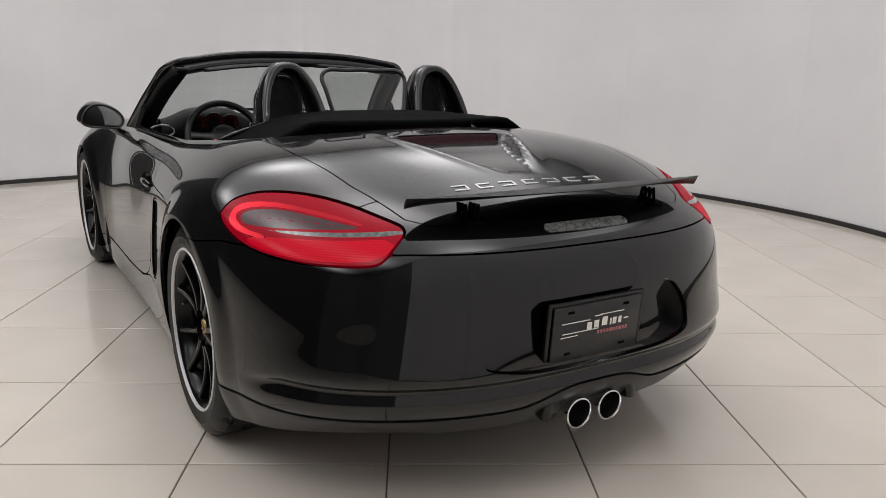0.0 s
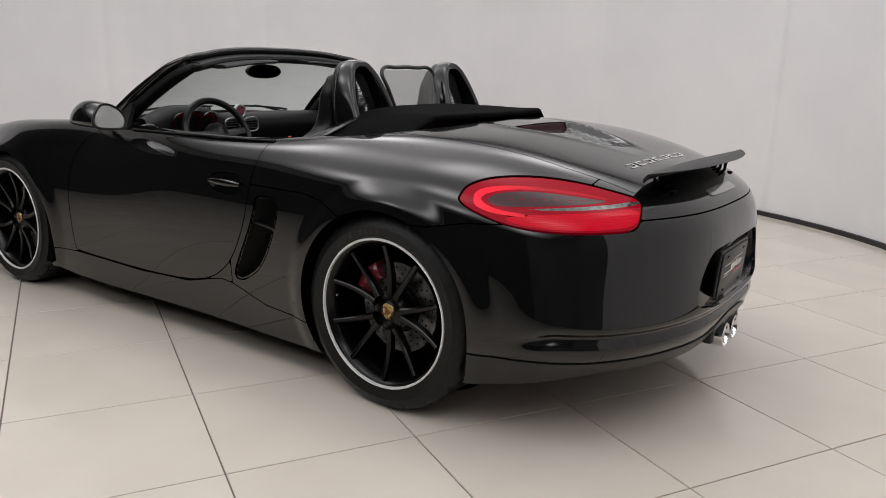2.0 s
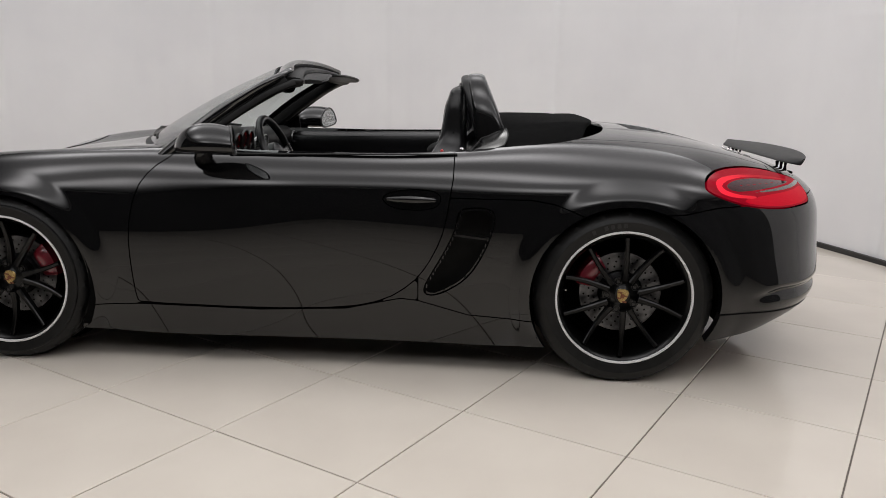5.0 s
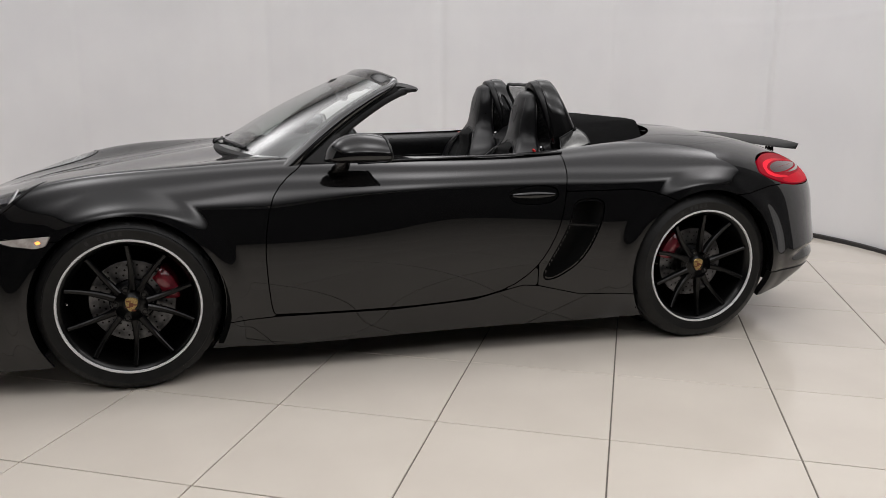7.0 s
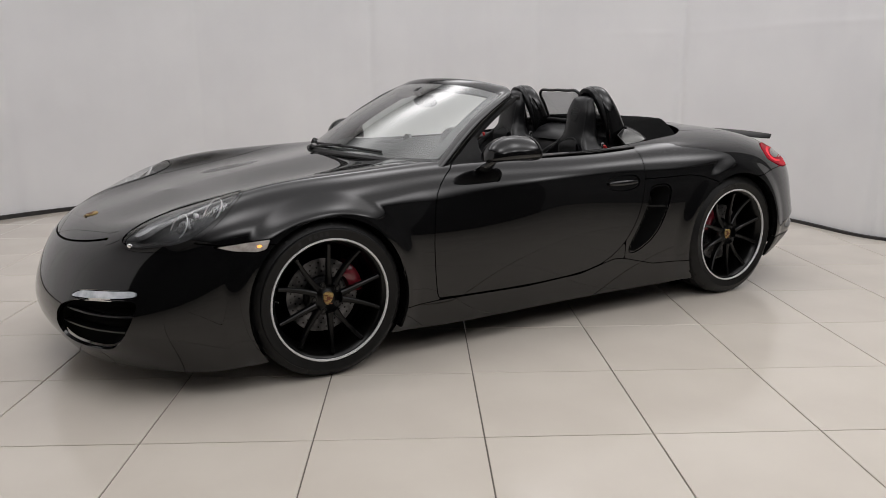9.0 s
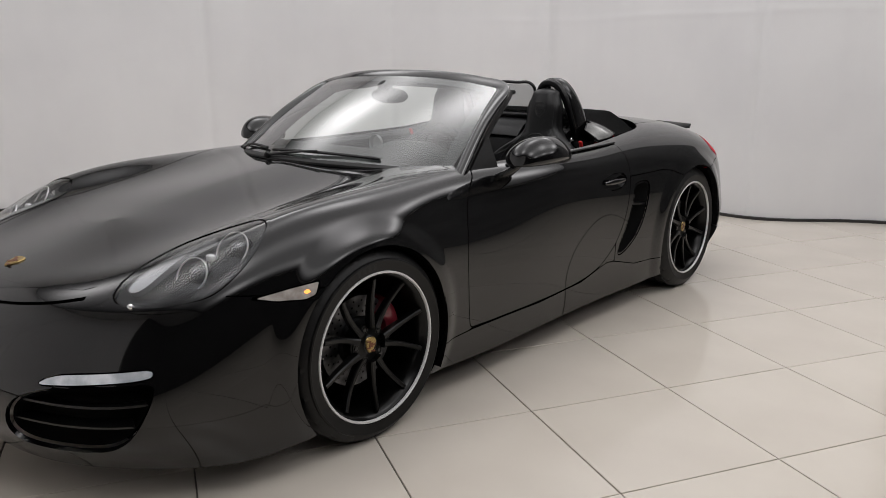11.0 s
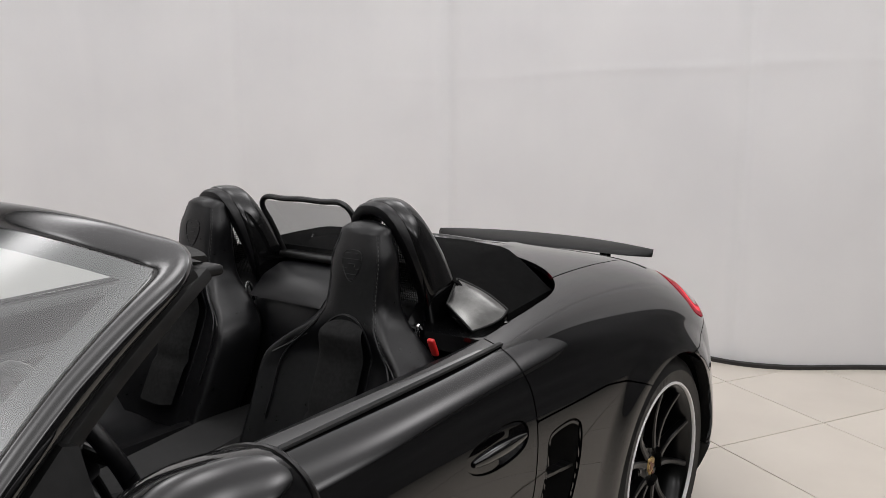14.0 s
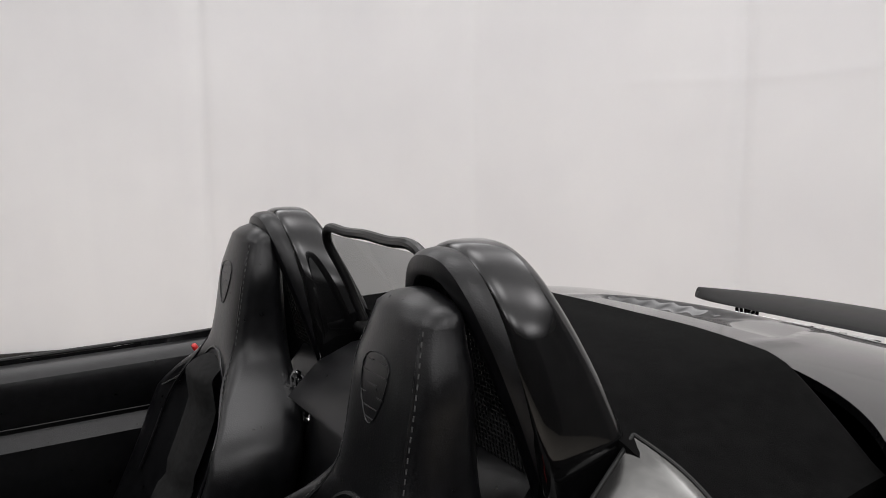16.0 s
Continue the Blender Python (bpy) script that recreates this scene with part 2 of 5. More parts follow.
def backdrop():
    """The pale backdrop: a curved wall with faint upright folds and one level seam."""
    n = 900
    line = smooth_path(WHITE_LINE, n)
    d = np.gradient(line, axis=0)
    step = np.concatenate([[0], np.cumsum(np.linalg.norm(np.diff(line, axis=0), axis=1))])
    nor = np.stack([-d[:, 1], d[:, 0]], 1)
    nor /= np.linalg.norm(nor, axis=1, keepdims=True)
    zs = np.concatenate([np.linspace(0, 1.5, 11), np.linspace(1.55, 1.73, 13), np.linspace(1.85, ROOM_H, 10)])
    rows = []
    for p, q, s in zip(line, nor, step):
        inner_side = []
        for z in zs:
            f = 0.010 * noise.noise((s * 0.9, z * 0.25, 3.1)) + 0.006 * noise.noise((s * 3.1, z * 0.5, 7.7)) + 0.004 * noise.noise((s * 9.0, z * 0.9, 1.3))
            for at, deep in FOLDS:
                f += -deep * math.exp(-(((s - at) / 0.05) ** 2))
            f += 0.0045 * math.exp(-(((z - 1.64 - 0.05 * noise.noise((s * 0.8, 0, 5))) / 0.028) ** 2)) * min(max((4.2 - s) / 0.8, 0.0), 1.0) * (0.6 + noise.noise((s * 1.3, 2, 2)))
            inner_side.append((p[0] + q[0] * f, p[1] + q[1] * f, z))
        rows.append(inner_side + [(p[0] - q[0] * 0.12, p[1] - q[1] * 0.12, ROOM_H), (p[0] - q[0] * 0.12, p[1] - q[1] * 0.12, 0)])
    return solid("wall_white", *loft(rows), WALL, sharp=1.0), line, nor, step


white_wall, wall_line, wall_nor, wall_step = backdrop()
tagged(white_wall, "white curved studio backdrop wall with faint folds", "wall", kind="structure")
base_rows = []
for p, q, s in zip(wall_line, wall_nor, wall_step):
    wavy = 0.012 * math.exp(-(((s - 1.6) / 1.2) ** 2))
    o = 0.02 + wavy * (0.5 + noise.noise((s * 2.2, 0.3, 0.2)))
    h = 0.034 - 0.6 * wavy - 0.012 * math.exp(-((s / 2.2) ** 2))
    base_rows.append([(p[0] + q[0] * o, p[1] + q[1] * o, 0.0), (p[0] + q[0] * o, p[1] + q[1] * o, h), (p[0] + q[0] * 0.0, p[1] + q[1] * 0.0, h + 0.003), (p[0], p[1], 0.0)])
tagged(solid("baseboard", *loft(base_rows), BASE), "thin dark strip along the foot of the backdrop", "baseboard", kind="structure")
DARK_LINE = [(5.73, 1.55), (6.0, 2.5), (6.3, 4.0), (5.2, 6.6), (1.0, 7.4), (-1.2, 7.15), (-2.72, 6.57)]
SIDE_LINE = [(-2.68, 6.58), (-3.5, 6.1), (-4.2, 5.4), (-4.35, 4.4), (-3.5, 2.6), (-2.82, 1.52), (-2.76, 1.42)]
tagged(wall_piece("wall_side", SIDE_LINE, 30, SIDEWALL, ROOM_H), "grey painted side wall of the hall", "wall", kind="structure")
tagged(wall_piece("wall_dark", DARK_LINE, 80, DARKWALL, ROOM_H), "dark painted wall of the hall opposite the backdrop", "wall", kind="structure")
tagged(solid("ceiling", *block((13, 14, 0.1), (0.8, 1.2, ROOM_H + 0.055), 0), CEILING, smooth=False), "plain pale hall ceiling", "ceiling", kind="structure")
tagged(solid("floor", *block((13, 14, 0.1), (0.8, 1.2, -0.056), 0), GROUT, smooth=False), "glossy beige porcelain floor tiles with thin dark joints", "floor", kind="structure")
floor_ob = bpy.data.objects["floor"]
TILE_S, TILE_A, TILE_O = 0.605, radians(-29.1), (0.602, 1.208)
tu, tv = Vector((math.cos(TILE_A), math.sin(TILE_A))), Vector((-math.sin(TILE_A), math.cos(TILE_A)))
tile_v, tile_f = block((TILE_S - 0.005, TILE_S - 0.005, 0.012), (0, 0, -0.006), 0.0015, 1)
tile_ob = solid("tile", tile_v, tile_f, TILE, floor_ob, smooth=False)
tile_ob.matrix_basis = pose(TILE_O[0] + (tu.x + tv.x) * TILE_S / 2, TILE_O[1] + (tu.y + tv.y) * TILE_S / 2, 0, 0, 0, math.degrees(TILE_A))
for i in range(-14, 15):
    for j in range(-14, 15):
        cx, cy = TILE_O[0] + (tu.x * (i + 0.5) + tv.x * (j + 0.5)) * TILE_S, TILE_O[1] + (tu.y * (i + 0.5) + tv.y * (j + 0.5)) * TILE_S
        if (i or j) and -3.2 < cx < 6.4 and -5.0 < cy < 4.6:
            o = new("tile", tile_ob.data)
            o.parent = floor_ob
            o.matrix_basis = pose(cx, cy, random.uniform(-0.0004, 0), random.uniform(-0.03, 0.03), random.uniform(-0.03, 0.03), math.degrees(TILE_A))
far_tiles = []
for i in range(-16, 17):
    for j in range(-16, 17):
        cx, cy = TILE_O[0] + (tu.x * (i + 0.5) + tv.x * (j + 0.5)) * TILE_S, TILE_O[1] + (tu.y * (i + 0.5) + tv.y * (j + 0.5)) * TILE_S
        if -5.0 < cx < 6.8 and -5.0 < cy < 7.6 and not (-3.2 < cx < 6.4 and cy < 4.6):
            far_tiles.append(moved((tile_v, tile_f), pose(cx, cy, 0, 0, 0, math.degrees(TILE_A))))
far = solid("tile_field", *joined(*far_tiles), TILE, floor_ob, smooth=False)
far["kind"] = "stuff"
LIGHT_C, LIGHT_W, LIGHT_D = (0.7, 1.3), 9.0, 11.0
fixture = tagged(solid("ceiling_light", *block((LIGHT_W + 0.1, LIGHT_D + 0.1, 0.06), (*LIGHT_C, ROOM_H - 0.04), 0.01), CEILING), "broad white ceiling light with a soft stretched diffuser", "ceiling light")
corners = [(LIGHT_C[0] + a * LIGHT_W / 2, LIGHT_C[1] + b * LIGHT_D / 2, ROOM_H - 0.075) for a, b in ((-1, -1), (1, -1), (1, 1), (-1, 1))]
solid("diffuser", corners, [[0, 3, 2, 1]], glow_strip("diffuser_glow", 5.4), fixture, "glowing diffuser", smooth=False)

# ---- the car: body surface ----
# Rails run from the middle of the nose round the left side to the middle of the tail; each holds x, y, z at fourteen stations.
RAIL_FOOT = ((3.42, 0, 0.115), (3.36, 0.37, 0.11), (3.16, 0.665, 0.108), (2.88, 0.835, 0.115), (2.475, 0.81, 0.14), (2.0, 0.815, 0.128), (1.35, 0.815, 0.125),
    (0.75, 0.82, 0.125), (0.42, 0.83, 0.125), (0, 0.835, 0.15), (-0.42, 0.808, 0.19), (-0.67, 0.64, 0.23), (-0.84, 0.35, 0.24), (-0.87, 0, 0.24))
RAIL_SILL = ((3.515, 0, 0.27), (3.46, 0.375, 0.27), (3.275, 0.708, 0.28), (2.89, 0.84, 0.28), (2.475, 0.85, 0.28), (2.0, 0.824, 0.25), (1.35, 0.816, 0.25),
    (0.75, 0.828, 0.26), (0.42, 0.853, 0.27), (0, 0.88, 0.29), (-0.45, 0.856, 0.31), (-0.745, 0.695, 0.33), (-0.9, 0.375, 0.34), (-0.928, 0, 0.34))
RAIL_FLANK = ((3.495, 0, 0.42), (3.44, 0.375, 0.425), (3.255, 0.705, 0.44), (2.89, 0.837, 0.45), (2.475, 0.87, 0.46), (2.0, 0.831, 0.45), (1.35, 0.826, 0.45),
    (0.75, 0.838, 0.45), (0.42, 0.866, 0.46), (0, 0.89, 0.48), (-0.45, 0.856, 0.48), (-0.745, 0.682, 0.49), (-0.9, 0.37, 0.5), (-0.93, 0, 0.5))
RAIL_WAIST = ((3.425, 0, 0.55), (3.365, 0.38, 0.56), (3.18, 0.69, 0.58), (2.85, 0.825, 0.6), (2.475, 0.865, 0.62), (2.0, 0.823, 0.61), (1.35, 0.823, 0.61),
    (0.75, 0.835, 0.62), (0.42, 0.86, 0.64), (0, 0.885, 0.66), (-0.42, 0.842, 0.66), (-0.73, 0.657, 0.66), (-0.885, 0.36, 0.665), (-0.916, 0, 0.665))
RAIL_SHOULDER = ((3.34, 0, 0.62), (3.275, 0.38, 0.63), (3.07, 0.685, 0.67), (2.78, 0.8, 0.71), (2.42, 0.83, 0.74), (1.97, 0.79, 0.73), (1.35, 0.805, 0.74),
    (0.75, 0.815, 0.75), (0.4, 0.835, 0.77), (-0.02, 0.848, 0.8), (-0.37, 0.803, 0.78), (-0.68, 0.634, 0.75), (-0.842, 0.35, 0.745), (-0.875, 0, 0.745))
RAIL_BELT = ((3.23, 0, 0.655), (3.15, 0.37, 0.67), (2.95, 0.63, 0.745), (2.7, 0.715, 0.81), (2.38, 0.735, 0.838), (1.93, 0.715, 0.845), (1.35, 0.735, 0.845),
    (0.75, 0.745, 0.85), (0.38, 0.735, 0.88), (-0.02, 0.71, 0.895), (-0.33, 0.66, 0.875), (-0.59, 0.543, 0.832), (-0.76, 0.32, 0.799), (-0.8, 0, 0.794))
RAIL_DECK = ((3.05, 0, 0.7), (2.98, 0.28, 0.71), (2.82, 0.45, 0.75), (2.6, 0.5, 0.79), (2.34, 0.5, 0.825), (1.93, 0.48, 0.87), (1.35, 0.5, 0.88),
    (0.75, 0.5, 0.89), (0.36, 0.47, 0.935), (-0.02, 0.44, 0.945), (-0.28, 0.42, 0.921), (-0.5, 0.36, 0.877), (-0.66, 0.22, 0.838), (-0.7, 0, 0.832))
RAIL_SPINE = ((2.92, 0, 0.735), (2.85, 0, 0.745), (2.72, 0, 0.77), (2.54, 0, 0.805), (2.32, 0, 0.84), (1.93, 0, 0.89), (1.35, 0, 0.9),
    (0.75, 0, 0.91), (0.34, 0, 0.965), (-0.02, 0, 0.962), (-0.24, 0, 0.937), (-0.42, 0, 0.901), (-0.56, 0, 0.867), (-0.62, 0, 0.853))
RAILS = [RAIL_FOOT, RAIL_SILL, RAIL_FLANK, RAIL_WAIST, RAIL_SHOULDER, RAIL_BELT, RAIL_DECK, RAIL_SPINE]
AXLES = (0.0, 2.475)
ARCH_R, ARCH_Z = (0.364, 0.353), (0.342, 0.336)


def body_sheet(per_t=14, per_s=9):
    r = np.array(RAILS, float) * (1, 1.023, 1)
    flip = np.array([1, -1, 1])
    ext = np.concatenate([r[:, 3:0:-1] * flip, r, r[:, -2:-5:-1] * flip], 1)
    guide = ext[3]
    k = np.concatenate([[0], np.cumsum(np.linalg.norm(np.diff(guide, axis=0), axis=1) ** 0.8)])
    at = np.concatenate([k[i] + (k[i + 1] - k[i]) * np.arange(per_t) / per_t for i in range(3, 16)] + [[k[16]]])
    rails = np.stack([spline(k, e, at) for e in ext])
    rails[:, 0, 1] = rails[:, -1, 1] = 0
    rails[-1, :, 1] = 0
    cols = []
    for c in range(rails.shape[1]):
        p = rails[:, c]
        q = np.concatenate([p, p[-2:-4:-1] * flip])
        kk = np.concatenate([[0], np.cumsum(np.linalg.norm(np.diff(q, axis=0), axis=1) ** 0.6)])
        aa = np.concatenate([kk[i] + (kk[i + 1] - kk[i]) * np.arange(per_s) / per_s for i in range(7)] + [[kk[7]]])
        cols.append(spline(kk, q, aa))
    g = np.array(cols)
    g[:, -1, 1] = 0
    g[0, :, 1] = g[-1, :, 1] = 0
    # wheel arch lips stand a little proud
    for ax, rad, az in zip(AXLES, ARCH_R, ARCH_Z):
        d = np.hypot(g[..., 0] - ax, g[..., 2] - az) - rad
        lift = np.clip(1 - (d - 0.012) / 0.085, 0, 1)
        g[..., 1] += np.where((g[..., 1] > 0.55), 0.014 * lift * lift * (3 - 2 * lift), 0)
    # a groove runs round the tail above the lower lip of the bumper
    ramp = np.clip((-0.46 - g[..., 0]) / 0.16, 0, 1)
    deep = 0.017 * ramp * ramp * (3 - 2 * ramp) * np.exp(-((g[..., 2] - 0.352 - 0.028 * ramp) / np.where(g[..., 2] > 0.352 + 0.028 * ramp, 0.014, 0.026)) ** 2)
    way = np.stack([g[..., 0] + 0.25, g[..., 1]], -1)
    way = way / np.maximum(np.linalg.norm(way, axis=-1, keepdims=True), 1e-6)
    g[..., :2] -= way * deep[..., None]
    # the lid sinks between two ridges that close in towards the tail
    edge = 0.25 - 0.17 * np.clip((-0.10 - g[..., 0]) / 0.42, 0, 1)
    sink = np.clip((edge - np.abs(g[..., 1])) / 0.035, 0, 1) * np.clip((-0.10 - g[..., 0]) / 0.03, 0, 1) * np.clip((g[..., 0] + 0.56) / 0.30, 0, 1)
    ridge = np.exp(-(((np.abs(g[..., 1]) - edge - 0.012) / 0.022) ** 2)) * np.clip((0.05 - g[..., 0]) / 0.1, 0, 1) * np.clip((g[..., 0] + 0.56) / 0.30, 0, 1)
    g[..., 2] += np.where(g[..., 2] > 0.8, -0.027 * sink * sink * (3 - 2 * sink) + 0.004 * ridge, 0)
    n, m, _ = g.shape
    du, dv = np.gradient(g, axis=0), np.gradient(g, axis=1)
    nor = np.cross(dv, du)
    size = np.linalg.norm(nor, axis=-1, keepdims=True)
    nor = nor / np.maximum(size, 1e-12)
    nor[:, -1, 1] = 0
    nor[0, :, 1] = nor[-1, :, 1] = 0
    nor[0, -1], nor[-1, -1] = nor[0, -2], nor[-1, -2]
    if nor[n // 2, m // 3, 1] < 0:
        nor = -nor
    idx = np.arange(n * m).reshape(n, m)
    faces = [[int(idx[i, j]), int(idx[i + 1, j]), int(idx[i + 1, j + 1]), int(idx[i, j + 1])] for i in range(n - 1) for j in range(m - 1)]
    return Sheet(g.reshape(-1, 3), nor.reshape(-1, 3), faces)


fine = body_sheet(36, 26)


def off_arches(p):
    d = np.full(len(p), -1.0)
    for ax, rad, az in zip(AXLES, ARCH_R, ARCH_Z):
        d = np.maximum(d, np.where(p[:, 1] > 0.45, rad - np.hypot(p[:, 0] - ax, p[:, 2] - az), -1.0))
    return d


COCKPIT = rounded([(2.06, -0.3), (2.06, 0.3), (1.93, 0.6), (1.80, 0.675), (1.6, 0.70), (0.8, 0.70), (0.45, 0.685), (0.24, 0.665), (0.08, 0.5), (0.02, 0.25), (0.02, -0.25),
                   (0.08, -0.5), (0.24, -0.665), (0.45, -0.685), (0.8, -0.70), (1.6, -0.70), (1.8, -0.675), (1.93, -0.6)])


def off_cockpit(p):
    return np.where(p[:, 2] > 0.6, -inside(COCKPIT, p[:, :2]), -1.0)


car = tagged(new("convertible_car"), "glossy black two-seat convertible with its roof folded down", "car")
shell = fine.keep(off_arches).keep(off_cockpit)
LEATHER = vary(material("black_leather", (0.012, 0.012, 0.013), 0.42, spec=0.36), 60, ((0.003, 0.003, 0.0034), (0.006, 0.006, 0.0068)), rough=(0.24, 0.36), bump=0.14, bump_scale=420)
SUEDE = vary(material("black_suede", (0.012, 0.012, 0.012), 0.95, spec=0.2), 90, ((0.008, 0.008, 0.008), (0.014, 0.014, 0.014)), bump=0.2, bump_scale=700)
CANVAS = vary(material("black_canvas", (0.009, 0.009, 0.009), 0.95, spec=0.06), 45, ((0.0025, 0.0025, 0.0025), (0.0045, 0.0045, 0.0045)), bump=0.3, bump_scale=900)
PLASTIC = vary(material("black_plastic", (0.012, 0.012, 0.012), 0.5, spec=0.3), 40, ((0.005, 0.005, 0.005), (0.009, 0.009, 0.009)), rough=(0.42, 0.58), bump=0.1, bump_scale=600)
WINGBLACK = vary(material("wing_black", (0.004, 0.004, 0.004), 0.42, spec=0.25), 30, ((0.003, 0.003, 0.003), (0.006, 0.006, 0.006)), rough=(0.36, 0.46))
SATIN = material("satin_black", (0.004, 0.004, 0.004), 0.3)
CHROME = material("chrome", (0.78, 0.78, 0.78), 0.09, 1.0)
STEEL = vary(material("brushed_metal", (0.42, 0.42, 0.43), 0.35, 1.0), 30, ((0.36, 0.36, 0.37), (0.5, 0.5, 0.5)))
IRON = vary(material("disc_iron", (0.16, 0.16, 0.17), 0.34, 1.0), 26, ((0.06, 0.06, 0.063), (0.16, 0.16, 0.165)))
BRIGHTRING = material("bright_ring", (0.8, 0.8, 0.8), 0.4, 0.6)
REDCALIPER = material("red_caliper", (0.17, 0.010, 0.020), 0.3, 0.0, 0.8)
GOLD = vary(material("badge_gold", (0.5, 0.36, 0.15), 0.35, 0.7), 300, ((0.30, 0.20, 0.07), (0.52, 0.38, 0.16)))
STITCH = material("grey_stitch", (0.06, 0.06, 0.06), 0.8)
REDPLASTIC = material("red_plastic", (0.55, 0.02, 0.02), 0.4)
PLATEBLACK = material("plate_black", (0.018, 0.018, 0.019), 0.35)


def glowing(m, colour, strength):
    b = m.node_tree.nodes["Principled BSDF"]
    b.inputs["Emission Color"].default_value, b.inputs["Emission Strength"].default_value = (*colour, 1), strength
    return m


LAMPBOWL = vary(material("lamp_bowl", (0.25, 0.25, 0.26), 0.38, 0.5), 14, ((0.008, 0.008, 0.0085), (0.04, 0.04, 0.042)))
RIBBED = material("ribbed_reflector", (0.6, 0.6, 0.6), 0.25, 0.6)
_t = RIBBED.node_tree
_c, _w, _r = (_t.nodes.new(k) for k in ("ShaderNodeTexCoord", "ShaderNodeTexWave", "ShaderNodeValToRGB"))
_w.inputs["Scale"].default_value, _w.inputs["Distortion"].default_value = 70, 2.5
_r.color_ramp.elements[0].color, _r.color_ramp.elements[1].color = (0.30, 0.30, 0.31, 1), (0.50, 0.50, 0.51, 1)
_t.links.new(_c.outputs["Object"], _w.inputs["Vector"])
_t.links.new(_w.outputs["Fac"], _r.inputs["Fac"])
_t.links.new(_r.outputs["Color"], _t.nodes["Principled BSDF"].inputs["Base Color"])
LENSRED = glowing(material("tail_lens_red", (0.24, 0.002, 0.010), 0.3, 0.0, 0.28, 0.02, 0.0), (1.0, 0.008, 0.045), 0.10)
LENSBAND = glowing(material("tail_lens_band", (0.32, 0.002, 0.010), 0.3, 0.0, 0.28, 0.02, 0.0), (1.0, 0.006, 0.035), 0.30)
LENSLED = glowing(material("tail_led", (0.38, 0.010, 0.018), 0.3, 0.0, 0.28, 0.02, 0.0), (1.0, 0.022, 0.05), 0.40)
for _m in (LENSRED, LENSBAND):
    # fine level ribs inside the lens
    _t = _m.node_tree
    _c, _w, _b = (_t.nodes.new(k) for k in ("ShaderNodeTexCoord", "ShaderNodeTexWave", "ShaderNodeBump"))
    _w.bands_direction = "Z"
    _w.inputs["Scale"].default_value, _w.inputs["Distortion"].default_value = 55, 0.6
    _b.inputs["Strength"].default_value, _b.inputs["Distance"].default_value = 0.25, 0.003
    _t.links.new(_c.outputs["Object"], _w.inputs["Vector"])
    _t.links.new(_w.outputs["Fac"], _b.inputs["Height"])
    _t.links.new(_b.outputs["Normal"], _t.nodes["Principled BSDF"].inputs["Normal"])
LENSDARK = material("tail_lens_dark", (0.035, 0.002, 0.006), 0.22, 0.0, 1.0, 0.02, 0.1)
# the light loop is brightest at its outer end
_t = LENSLED.node_tree
_c, _s, _a, _d, _r = (_t.nodes.new(k) for k in ("ShaderNodeTexCoord", "ShaderNodeSeparateXYZ", "ShaderNodeMath", "ShaderNodeMath", "ShaderNodeMapRange"))
_a.operation, _d.operation = "ABSOLUTE", "ADD"
_r.inputs["From Min"].default_value, _r.inputs["From Max"].default_value = 0.20, 0.52
_r.inputs["To Min"].default_value, _r.inputs["To Max"].default_value = 0.10, 0.95
_t.links.new(_c.outputs["Object"], _s.inputs[0])
_t.links.new(_s.outputs["Y"], _a.inputs[0])
_t.links.new(_s.outputs["X"], _d.inputs[0])
_t.links.new(_a.outputs[0], _d.inputs[1])
_t.links.new(_d.outputs[0], _r.inputs["Value"])
_t.links.new(_r.outputs["Result"], _t.nodes["Principled BSDF"].inputs["Emission Strength"])
LENSCLEAR = vary(material("lamp_strip_clear", (0.30, 0.28, 0.27), 0.2, 0.3, 1.0, 0.02), 70, ((0.05, 0.05, 0.048), (0.12, 0.12, 0.11)))
DRL = glowing(vary(material("day_lamp_lens", (0.6, 0.63, 0.66), 0.12, 0.3, 1.0, 0.02), 24, ((0.40, 0.43, 0.46), (0.72, 0.74, 0.77))), (0.8, 0.9, 1.0), 0.10)
AMBER = glowing(material("amber_bulb", (0.9, 0.35, 0.08), 0.2), (1.0, 0.42, 0.1), 1.6)
REDGAUGE = glowing(material("gauge_glow", (0.3, 0.02, 0.02), 0.4), (1.0, 0.03, 0.03), 0.05)
MARKERLENS = vary(material("marker_lens", (0.62, 0.57, 0.53), 0.2, 0.2, 1.0), 40, ((0.42, 0.38, 0.35), (0.62, 0.58, 0.55)))
PINKDIAL = material("clock_face", (0.35, 0.05, 0.09), 0.3)


def pane(name, colour, alpha_mix, rough=0.0):
    """Thin glass: mostly clear, with a mirror film on it."""
    m = bpy.data.materials.new(name)
    m.use_nodes = True
    t = m.node_tree
    t.nodes.clear()
    out = t.nodes.new("ShaderNodeOutputMaterial")
    mix = t.nodes.new("ShaderNodeMixShader")
    clear = t.nodes.new("ShaderNodeBsdfTransparent")
    clear.inputs["Color"].default_value = (*colour, 1)
    gloss = t.nodes.new("ShaderNodeBsdfGlossy")
    gloss.inputs["Roughness"].default_value = rough
    fre = t.nodes.new("ShaderNodeLayerWeight")
    power = t.nodes.new("ShaderNodeMath")
    power.operation, power.inputs[1].default_value = "POWER", 3.0
    share = t.nodes.new("ShaderNodeMath")
    share.operation, share.inputs[1].default_value, share.inputs[2].default_value = "MULTIPLY_ADD", 0.85, alpha_mix
    t.links.new(fre.outputs["Facing"], power.inputs[0])
    t.links.new(power.outputs[0], share.inputs[0])
    t.links.new(share.outputs[0], mix.inputs["Fac"])
    t.links.new(clear.outputs["BSDF"], mix.inputs[1])
    t.links.new(gloss.outputs["BSDF"], mix.inputs[2])
    t.links.new(mix.outputs["Shader"], out.inputs["Surface"])
    return m


